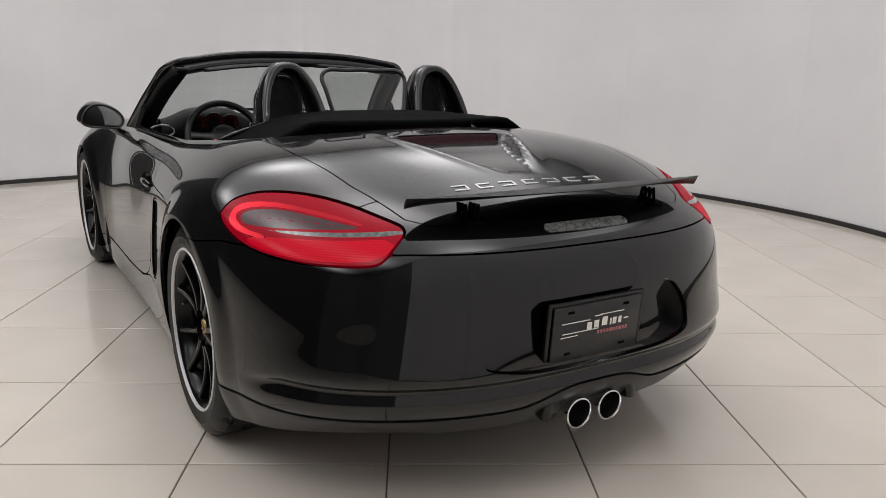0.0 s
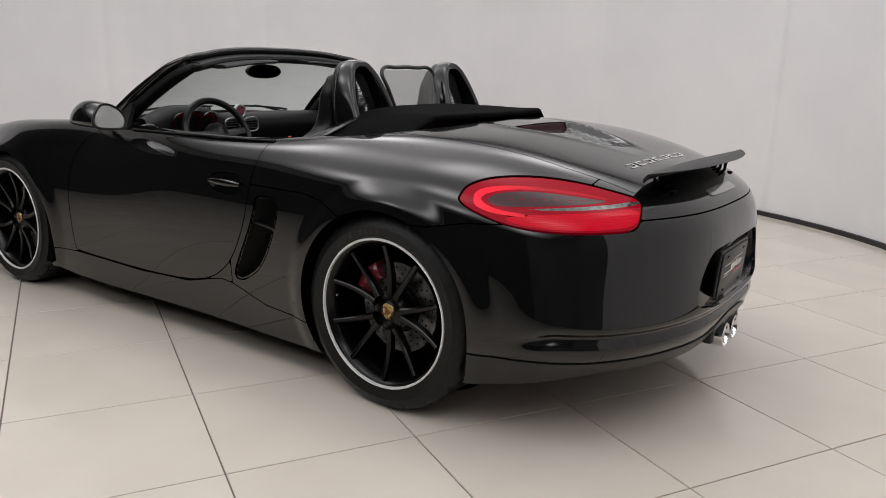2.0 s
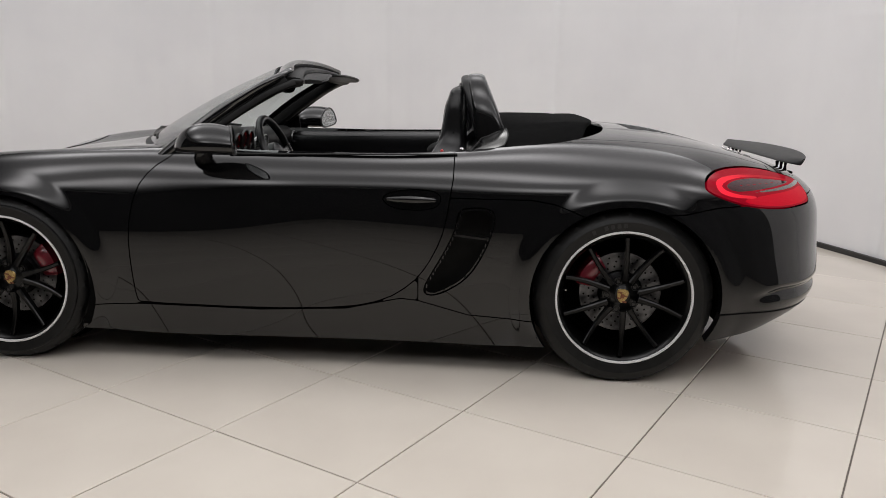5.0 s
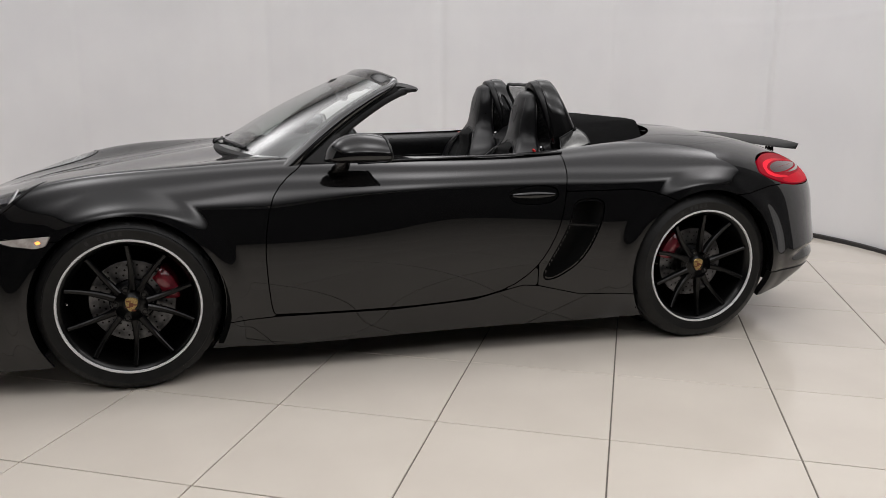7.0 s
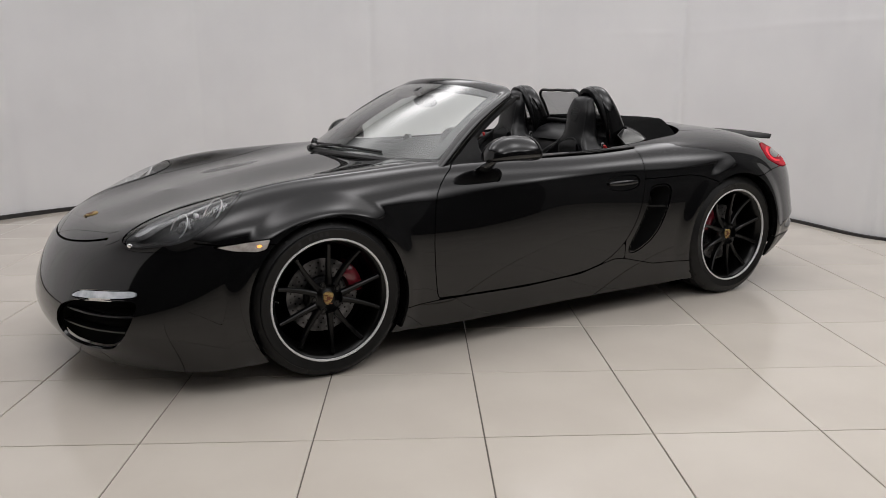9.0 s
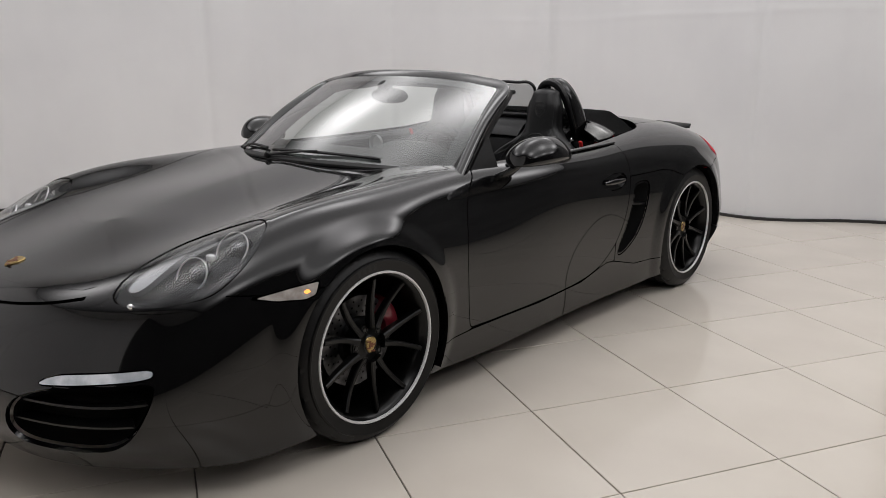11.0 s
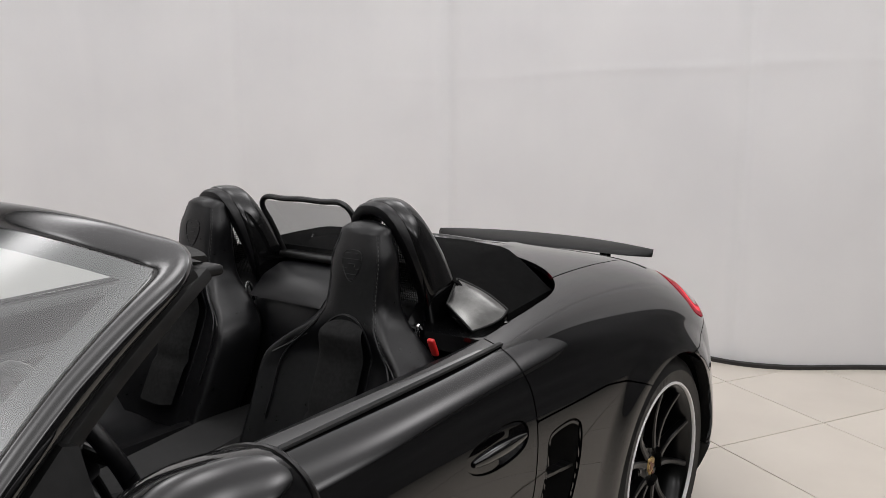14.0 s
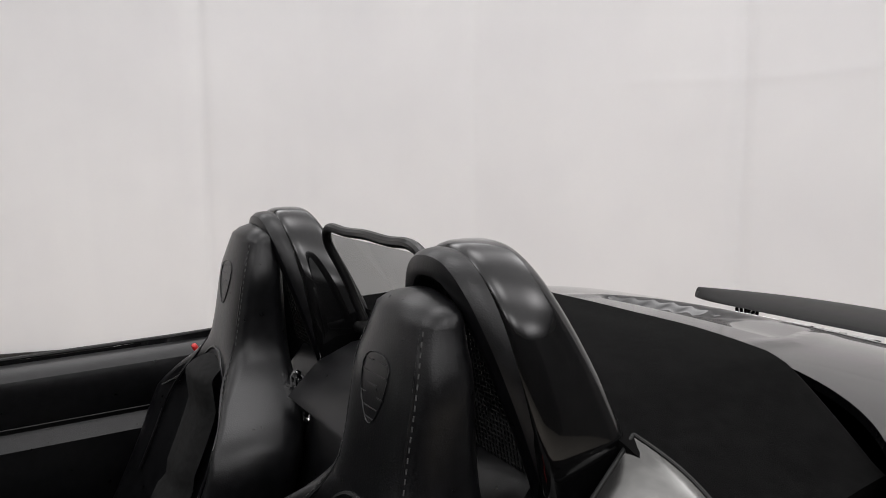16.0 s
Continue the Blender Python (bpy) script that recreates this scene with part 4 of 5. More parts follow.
wing_ob = solid("rear_wing", *loft(wing), WINGBLACK, car, "raised satin black rear wing", sharp=1.2)
for flip in (1, -1):
    for k in range(3):
        for yy, lean in ((0.316, -0.010), (0.344, 0.008)):
            solid("strut_rod", *tube([(-0.722 - 0.018 * k, yy * flip, 0.785), (-0.722 - 0.018 * k + lean, yy * flip, 0.838)], 0.005, 6, (0, 1, 0)), GAPBLACK, wing_ob)
    solid("strut_foot", *block((0.08, 0.05, 0.010), (-0.745, 0.33 * flip, 0.790), 0.004), GAPBLACK, wing_ob)


def on_body(x, y):
    """The point and normal of the upper body at x, y."""
    i = int(np.argmin(np.hypot(fine.p[:, 0] - x, fine.p[:, 1] - abs(y)) + 9 * (fine.p[:, 2] < 0.6)))
    p, n = fine.p[i], fine.n[i] / np.linalg.norm(fine.n[i])
    z = p[2] - ((x - p[0]) * n[0] + (abs(y) - p[1]) * n[1]) / max(n[2], 0.2)
    return Vector((x, y, z)), Vector((n[0], n[1] * (1 if y >= 0 else -1), n[2]))


for k in range(7):
    yy = 0.266 - 0.0815 * k
    c, n = on_body(-0.603, yy)
    m = Matrix.Translation(c + n * 0.0008) @ Vector((0, 0, 1)).rotation_difference(n).to_matrix().to_4x4()
    frame_bars = joined(block((0.006, 0.050, 0.004), (0.013, 0, 0), 0.001, 1), block((0.006, 0.050, 0.004), (-0.013, 0, 0), 0.001, 1), block((0.028, 0.006, 0.004), (0, 0.022 if k % 2 else -0.022, 0), 0.001, 1))
    solid("letter_bar", *moved(frame_bars, m), CHROME, car, "chrome lettering bar")
# nose badge
def shield(size):
    return rounded([(-0.42 * size, 0.5 * size), (0.42 * size, 0.5 * size), (0.42 * size, 0.0), (0.2 * size, -0.4 * size), (0, -0.55 * size), (-0.2 * size, -0.4 * size), (-0.42 * size, 0.0)], 2)


def badge(name, m, size, parent, mat=None):
    o = shield(size)
    v = [(a, b, 0.0) for a, b in o] + [(a * 0.9, b * 0.9, 0.004) for a, b in o]
    n = len(o)
    f = [[i, (i + 1) % n, n + (i + 1) % n, n + i] for i in range(n)] + [list(range(n, 2 * n))]
    ob = solid(name, *moved((v, f), m), mat or GOLD, parent, "small gold shield badge" if not mat else "")
    bars = [block((0.30 * size, 0.10 * size, 0.002), (0.2 * size * (1 if k % 2 else -1), (0.22 - 0.2 * k) * size, 0.0048), 0, 1) for k in range(4)]
    bars.append(block((0.26 * size, 0.28 * size, 0.002), (0, 0, 0.005), 0, 1))
    solid("badge_field", *moved(joined(*bars), m), mat or material("badge_dark", (0.16, 0.05, 0.02), 0.4, 0.2), ob)
    return ob


c, n = on_body(3.262, 0.0)
badge("badge", Matrix.Translation(c + n * 0.001) @ Vector((0, 0, 1)).rotation_difference(n).to_matrix().to_4x4() @ Matrix.Rotation(radians(90), 4, "Z"), 0.064, car)
for flip in (1, -1):
    c, n = on_body(3.205, 0.640 * flip)
    m = Matrix.Translation(c + n * 0.004) @ Vector((0, 1, 0)).rotation_difference(n).to_matrix().to_4x4()
    solid("washer_cap", *moved(lathe([(0.0, 0.010), (0.007, 0.008), (0.0105, 0.0), (0.0105, -0.008)], 16), m), CHROME, car, "small chrome washer cap")

# ---- wheels ----
MARKRUBBER = material("raised_rubber", (0.009, 0.009, 0.009), 0.6)


def wheel(x, side, radius, width, face, caliper_at):
    """One wheel; face: how far out its outer side stands."""
    w = width / 2
    base = Matrix.Translation((x, (face - w) * side, radius)) @ (Matrix.Identity(4) if side > 0 else Matrix.Rotation(math.pi, 4, "Z"))
    rim = [(0.236, -w + 0.02), (0.254, -w + 0.01), (0.250, -w + 0.03), (0.232, -0.05), (0.226, 0.03), (0.232, w - 0.045), (0.243, w - 0.022), (0.252, w - 0.012), (0.256, w - 0.010), (0.258, w - 0.016),
           (0.244, w - 0.05), (0.238, 0.0), (0.243, -w + 0.03)]
    wheel_ob = solid("wheel", *moved(lathe(rim, 96, True), base), RIMBLACK, car, "black ten-spoke alloy wheel with a pale rim line")
    ring = [(0.2555, w - 0.014), (0.2555, w - 0.004), (0.2575, w - 0.001), (0.2625, w - 0.001), (0.2645, w - 0.004), (0.2645, w - 0.014)]
    solid("rim_line", *moved(lathe(ring, 96, True), base), RIMLINE, wheel_ob, "pale silver rim edge")
    # tyre with grooves and cross cuts
    segs, t = 160, radius
    prof = [(0.246, -w + 0.012), (0.27, -w + 0.002), (0.30, -w), (t - 0.03, -w + 0.006), (t - 0.010, -w + 0.018), (t - 0.003, -w + 0.032)]
    tread = []
    for k, yy in enumerate(np.linspace(-w + 0.045, w - 0.045, 4)):
        tread += [(t, yy - 0.006), (t - 0.007, yy - 0.004), (t - 0.007, yy + 0.004), (t, yy + 0.006)]
    prof += tread + [(t - 0.003, w - 0.032), (t - 0.010, w - 0.018), (t - 0.03, w - 0.006), (0.305, w + 0.001), (0.300, w + 0.003), (0.294, w + 0.001), (0.278, w), (0.266, w - 0.003), (0.262, w - 0.010), (0.250, w - 0.018)]
    v, f = lathe(prof, segs)
    v = np.array(v).reshape(segs, len(prof), 3)
    for i in range(segs):
        for j in range(4, len(prof) - 9):
            skew = (i + (j // 4) * 2 + int(abs(prof[j][1]) * 60)) % 8
            if skew == 0:
                r = np.hypot(v[i, j, 0], v[i, j, 2])
                v[i, j, [0, 2]] *= (r - 0.009) / r
    tyre = solid("tyre", *moved((v.reshape(-1, 3), f), base), RUBBER, wheel_ob, "black low-profile tyre")
    for a0 in (1.1,):
        for k in range(6):
            if k == 1:
                continue
            a = a0 + k * 0.085
            m = Matrix.Rotation(-a, 4, "Y") @ Matrix.Translation((0.287, w - 0.0006, 0))
            solid("sidewall_mark", *moved(block((0.018, 0.004, 0.014), (0, 0, 0), 0.001, 1), base @ m), MARKRUBBER, tyre)
    # spokes in five pairs
    hub_y, rim_y = w - 0.052, w - 0.026
    for k in range(5):
        for s in (1, -1):
            a = radians(72 + 72 * k)
            a0, a1 = a + s * 0.42, a + s * radians(18.2)
            path, rad = [], []
            for u in np.linspace(0, 1, 9):
                r = 0.060 + (0.240 - 0.060) * u
                an = a0 + (a1 - a0) * u
                path.append((r * math.cos(an), hub_y - 0.012 * math.sin(math.pi * u) * 0.6 + (rim_y - hub_y) * u ** 1.5, r * math.sin(an)))
                rad.append((0.0145 - 0.0060 * u ** 0.6, 0.018 - 0.006 * u))
            sp = tube(path, np.array(rad), 10, (0, 1, 0), power=3.2)
            solid("spoke", *moved(sp, base), RIMBLACK, wheel_ob)
    hub = lathe([(0.0, hub_y + 0.006), (0.030, hub_y + 0.006), (0.036, hub_y + 0.001), (0.060, hub_y - 0.004), (0.076, hub_y - 0.010), (0.080, hub_y - 0.03), (0.080, hub_y - 0.08)], 60)
    solid("hub", *moved(hub, base), RIMBLACK, wheel_ob)
    for k in range(5):
        a = radians(72 + 72 * k)
        m = base @ Matrix.Translation((0.058 * math.cos(a), hub_y - 0.004, 0.058 * math.sin(a)))
        nut = lathe([(0.0, 0.004), (0.007, 0.004), (0.0075, -0.002), (0.011, -0.002), (0.012, 0.003), (0.0145, 0.003), (0.015, -0.004)], 20)
        solid("wheel_bolt", *moved(nut, m), SATIN, wheel_ob)
    up = Matrix.Translation((0, hub_y + 0.006, 0)) @ Matrix.Rotation(radians(-90), 4, "X") @ Matrix.Rotation(radians(180 - 8), 4, "Z")
    badge("centre_badge", base @ up, 0.056, wheel_ob)
    solid("valve", *moved(tube([(0.232, w - 0.05, 0.02), (0.222, w - 0.03, 0.02)], 0.0035, 8), base), STEEL, wheel_ob)
    # brake
    yb = w - 0.125
    disc = lathe([(0.085, yb + 0.004), (0.088, yb + 0.015), (0.160, yb + 0.015), (0.162, yb + 0.012), (0.162, yb - 0.012), (0.160, yb - 0.015), (0.085, yb - 0.015)], 72)
    disc_ob = solid("brake_disc", *moved(disc, base), IRON, wheel_ob, "drilled grey brake disc")
    holes = []
    for k in range(24):
        for q, rr in enumerate((0.105, 0.124, 0.143)):
            a = 2 * math.pi * (k + q * 0.33) / 24
            holes.append(lathe([(0.0, yb + 0.0158), (0.0042, yb + 0.0158)], 8, False, (rr * math.cos(a), 0, rr * math.sin(a))))
    solid("drill_holes", *moved(joined(*holes), base), GAPBLACK, disc_ob)
    solid("disc_bell", *moved(lathe([(0.0, yb + 0.05), (0.07, yb + 0.05), (0.078, yb + 0.04), (0.084, yb + 0.01)], 48), base), IRON, disc_ob)
    rows = []
    for a in np.linspace(-0.52, 0.52, 17):
        e = 1 - 0.25 * abs(a / 0.52) ** 4
        an = caliper_at + 0.78 * a
        rows.append([(r * math.cos(an), y, r * math.sin(an)) for r, y in ((0.112, yb + 0.020), (0.118, yb + 0.044 * e), (0.135, yb + 0.054 * e), (0.16, yb + 0.054 * e), (0.178, yb + 0.042 * e), (0.184, yb), (0.182, yb - 0.05), (0.112, yb - 0.05))])
    m_side = base if side > 0 else base @ Matrix.Scale(-1, 4, (1, 0, 0))
    solid("brake_caliper", *moved(loft(rows), m_side), REDCALIPER, wheel_ob, "dark red brake caliper")
    # added black disc across the barrel's back, standing in for the shade inside
    solid("barrel_shade_disc", *moved(lathe([(0.0, -w + 0.03), (0.238, -w + 0.03)], 48), base), GAPBLACK, wheel_ob)


for side in (1, -1):
    wheel(0.0, side, 0.346, 0.265, 0.893, radians(35))
    wheel(2.475, side, 0.337, 0.235, 0.878, radians(155))
# wheel houses and floor pan
for ax, rad, az in zip(AXLES, ARCH_R, ARCH_Z):
    for flip in (1, -1):
        rows = []
        for a in np.linspace(radians(-28), radians(208 if ax > 1 else 193), 40):
            r = rad + 0.004
            rows.append([(ax + r * math.cos(a), yy * flip, az + r * math.sin(a)) for yy in (0.885, 0.86, 0.70, 0.58)] + [(ax + (r + 0.02) * math.cos(a), yy * flip, az + (r + 0.02) * math.sin(a)) for yy in (0.57, 0.70, 0.85, 0.87)])
        rows = np.array(rows)
        rows[..., 1] = np.where(np.abs(rows[..., 1]) > 0.8, rows[..., 1] - 0.008 * flip, rows[..., 1])
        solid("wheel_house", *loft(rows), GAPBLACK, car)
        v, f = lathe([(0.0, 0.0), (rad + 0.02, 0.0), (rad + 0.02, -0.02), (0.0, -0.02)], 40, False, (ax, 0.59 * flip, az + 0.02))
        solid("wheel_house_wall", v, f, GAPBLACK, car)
for size, at in (((1.66, 1.60, 0.05), (1.24, 0, 0.165)), ((3.5, 1.10, 0.06), (1.36, 0, 0.19)), ((0.36, 1.1, 0.05), (3.0, 0, 0.16)), ((0.40, 1.0, 0.04), (-0.56, 0, 0.285))):
    solid("floor_pan", *block(size, at, 0.02), GAPBLACK, car)

# ---- windscreen ----
def screen(u, v):
    """Glass surface: u across from right to left (-1 to 1), v from the cowl to the header."""
    base_ = np.array([2.125 - 0.285 * abs(u) ** 2.2, 0.690 * u, 0.880 - 0.030 * abs(u) ** 2.5])
    top_ = np.array([1.500 - 0.075 * abs(u) ** 2.2, 0.580 * u, 1.205 - 0.050 * abs(u) ** 2.6])
    p = base_ * (1 - v) + top_ * v
    bow = 0.018 * math.sin(math.pi * v)
    return p + np.array([0.5, 0, 0.86]) * bow


us, vs = np.linspace(-1, 1, 41), np.linspace(0, 1, 17)
rows = [[screen(u, v) for u in us] for v in vs]
gl_v, gl_f = loft(rows, False, False)
glass = solid("windscreen", gl_v, gl_f, GLASS, car, "clear raked windscreen reflecting soft light")
glass.visible_shadow = False
frit = [[screen(u, v) - (0.004, 0, 0.004) for u in us] for v in (0.93, 0.96, 0.985, 1.0)]
solid("screen_top_band", *loft(frit, False, False), material("grey_band", (0.02, 0.022, 0.022), 0.5), glass, "dark tinted top band")
for flip in (1, -1):
    side_frit = [[screen(flip * u, v) - (0.004, 0, 0.004) for u in np.linspace(0.915, 1.0, 5)] for v in vs]
    solid("screen_side_band", *loft(side_frit, False, False), material("edge_band", (0.006, 0.006, 0.007), 0.4), glass, "black printed edge band")
    inner_path = smooth_path([screen(flip * 0.965, v) + (-0.035 - 0.02 * v, 0.0, -0.02) for v in (-0.02, 0.25, 0.5, 0.8, 1.0)], 24)
    solid("pillar_trim", *tube(inner_path, np.stack([np.linspace(0.05, 0.04, 24), np.linspace(0.035, 0.028, 24)], 1), 12, (0.5, 0, 0.86), power=2.6), PLASTIC, car)
    seal = smooth_path([screen(flip * 1.0, v) + (-0.052 - 0.012 * v, 0.012 * flip, -0.022) for v in (0.03, 0.3, 0.6, 0.9)] + [screen(0.99 * flip, 1.0) + (-0.085, 0.0, -0.022)], 24)
    solid("pillar_seal", *tube(seal, 0.016, 10, (0.5, 0, 0.86), power=2.4), PLASTIC, car)
left_leg = [screen(1.0, v) + (-0.006 - 0.018 * v, 0.016, 0.0) for v in (-0.07, 0.15, 0.35, 0.55, 0.75, 0.90)]
bend = [screen(0.985, 0.975) + (-0.030, 0.008, 0.0), screen(0.94, 1.01) + (-0.036, 0.004, 0.0)]
span = [screen(u, 1.02) + (-0.038, 0, -0.002) for u in np.linspace(0.85, 0, 6)]
half_bow = left_leg + bend + span
bow_path = smooth_path(half_bow + [p * (1, -1, 1) for p in half_bow[-2::-1]], 150)
on_span = np.clip((np.abs(bow_path[:, 0] - 1.44) < 0.08) * 1.0, 0, 1)
on_span = np.convolve(np.pad(on_span, 8, "edge"), np.ones(17) / 17, "valid")
solid("screen_frame", *tube(bow_path, np.stack([0.027 + 0.012 * on_span, 0.025 - 0.007 * on_span], 1), 18, (0.5, 0, 0.86), power=2.2), PAINTSOFT, car, "black windscreen frame")
trim_path = [screen(u, 1.0) + (-0.07, 0, -0.026) for u in np.linspace(-0.96, 0.96, 41)]
solid("header_trim", *tube(trim_path, np.array([[0.052, 0.022]] * 41), 14, (0, 0, 1), power=2.6), PLASTIC, car)
for flip in (1, -1):
    vis = []
    for u in np.linspace(0.18, 0.80, 18):
        c = screen(u * flip, 1.0) + (-0.150, 0, -0.040)
        e = 1 - 0.35 * abs((u - 0.49) / 0.31) ** 6
        vis.append([c + (dx * e, 0, dz) for dx, dz in ((0.075, 0.006), (0.0, 0.010), (-0.075, 0.006), (-0.082, 0.0), (-0.075, -0.007), (0.0, -0.009), (0.075, -0.007), (0.082, 0.0))])
    solid("sun_visor", *loft(vis), PLASTIC, car, "folded black sun visor")
    solid("header_latch", *block((0.05, 0.05, 0.02), screen(0.97 * flip, 1.0) + (-0.10, 0, -0.02), 0.008), PLASTIC, car)
# rear-view mirror
mc = screen(0, 0.86) + np.array([-0.075, 0.0, -0.052])
ov = np.linspace(0, 2 * np.pi, 32, endpoint=False)
mrows = [[mc + (dx, 0.115 * k * np.sign(np.cos(a)) * abs(np.cos(a)) ** 0.8, 0.036 * k * np.sin(a)) for a in ov] for dx, k in ((0.03, 0.45), (0.022, 0.85), (0.008, 1.0), (-0.006, 1.0), (-0.010, 0.95))]
rear_mirror = solid("rear_view_mirror", *loft(mrows), SATIN, car, "black oval rear-view mirror")
solid("mirror_glass", *loft([[p + (-0.0006, 0, 0) for p in mrows[-1]], [mc + (p - mc) * (1, 0.5, 0.5) + (-0.0006, 0, 0) for p in mrows[-1]]]), MIRROR, rear_mirror, "mirror glass")
solid("mirror_stem", *tube(smooth_path([mc + (0.02, 0, 0.02), mc + (0.06, 0, 0.05), screen(0, 0.92) + (-0.01, 0, -0.008)], 8), 0.014, 10, (0, 1, 0)), SATIN, rear_mirror)
solid("rain_sensor", *block((0.06, 0.07, 0.02), screen(0, 0.93) + (-0.02, 0, -0.02), 0.008, turn=Matrix.Rotation(radians(28), 4, "Y")), SATIN, car)
# cowl and wipers
gasket = [screen(u, 0.0) + (0.004, 0, -0.010) for u in np.linspace(-0.94, 0.94, 61)]
solid("cowl", *tube(gasket, np.array([[0.020, 0.010]] * 61), 10, (0.3, 0, 0.95), power=2.6), PLASTIC, car, "black plastic cowl below the windscreen")
for u0, u1, v1 in ((0.62, -0.20, 0.030), (-0.30, -0.82, 0.03)):
    a, b = screen(u0, 0.04) + (0.004, 0, 0.008), screen(u1, v1) + (0.008, 0, 0.010)
    mid = screen((u0 + u1) / 2, 0.045) + (0.006, 0, 0.011)
    path = smooth_path([a, mid, b], 20)
    wiper = solid("wiper", *tube(path, np.stack([np.full(20, 0.006), np.full(20, 0.005)], 1), 8, (0.5, 0, 0.86), power=3), PLASTIC, car, "black windscreen wiper")
    pivot = screen(u1, 0.0) + (0.022, 0.0, 0.002)
    arm = smooth_path([pivot, (pivot + mid) / 2 + (0.004, 0, 0.006), mid + (0.002, 0, 0.006)], 16)
    solid("wiper_arm", *tube(arm, np.linspace(0.009, 0.006, 16), 8, (0.5, 0, 0.86), flat=0.6), PLASTIC, wiper)
    solid("wiper_cap", *moved(lathe([(0, 0.012), (0.010, 0.011), (0.014, 0.003), (0.015, -0.01)], 16), Matrix.Translation(pivot) @ Matrix.Rotation(radians(65), 4, "X")), PLASTIC, wiper)

# ---- door mirrors ----
for flip in (1, -1):
    c = np.array([1.610, 0.892, 0.902])
    rows = []
    for u in np.linspace(0, 1, 19):
        xx = 0.118 - 0.225 * u
        k = math.sqrt(max(0.0, 1 - (1 - min(u / 0.62, 1.0)) ** 2.2)) if u < 0.62 else 1 - 0.10 * ((u - 0.62) / 0.38) ** 2
        k = max(k, 0.03)
        sec = []
        for a in np.linspace(0, 2 * np.pi, 36, endpoint=False):
            ca, sa = math.cos(a), math.sin(a)
            yn = np.sign(ca) * abs(ca) ** 0.8
            yy = 0.104 * k * yn
            if sa >= 0:
                zz = k * 0.086 * (1 - abs(yn) ** 2.2) ** 0.62 * (0.80 + 0.22 * min(max(yn + 0.55, 0.0), 1.0))
            else:
                zz = -k * (0.036 - 0.010 * yn) * (1 - abs(yn) ** 5) ** 0.5
            sec.append((c[0] + xx - 0.28 * yy * u + 0.10 * zz * u, (c[1] + yy) * flip, c[2] + zz - 0.028 * (1 - k)))
        rows.append(sec)
    mirror_ob = solid("door_mirror", *loft(rows), PAINT, car, "rounded glossy black door mirror")
    end = np.array(rows[-1])
    mid = end.mean(0)
    solid("mirror_glass", *loft([(end - mid) * 0.9 + mid + (-0.002, 0, 0), (end - mid) * 0.4 + mid + (-0.002, 0, 0)]), MIRROR, mirror_ob, "mirror glass")
    seam = [(p - mid) * 1.0 + mid for p in end]
    solid("mirror_bezel", *tube(np.array(seam + seam[:1]) + (0.0, 0, 0), 0.005, 8, (1, 0, 0), caps=False), SATIN, mirror_ob)
    stem = smooth_path([(1.628, 0.845 * flip, 0.884), (1.642, 0.832 * flip, 0.860), (1.652, 0.810 * flip, 0.838), (1.660, 0.760 * flip, 0.812)], 12)
    solid("mirror_stem", *tube(stem, np.stack([np.linspace(0.030, 0.042, 12), np.linspace(0.016, 0.018, 12)], 1), 14, (0, 0, 1), power=2.4), PAINT, mirror_ob)
    quarter = [[(1.80, 0.722 * flip, 0.845), (1.630, 0.735 * flip, 0.845), (1.635, 0.690 * flip, 0.962), (1.655, 0.686 * flip, 0.966)], [(1.80, 0.700 * flip, 0.845), (1.630, 0.713 * flip, 0.845), (1.635, 0.668 * flip, 0.962), (1.655, 0.664 * flip, 0.966)]]
    solid("mirror_triangle", *loft(quarter), PLASTIC, car)

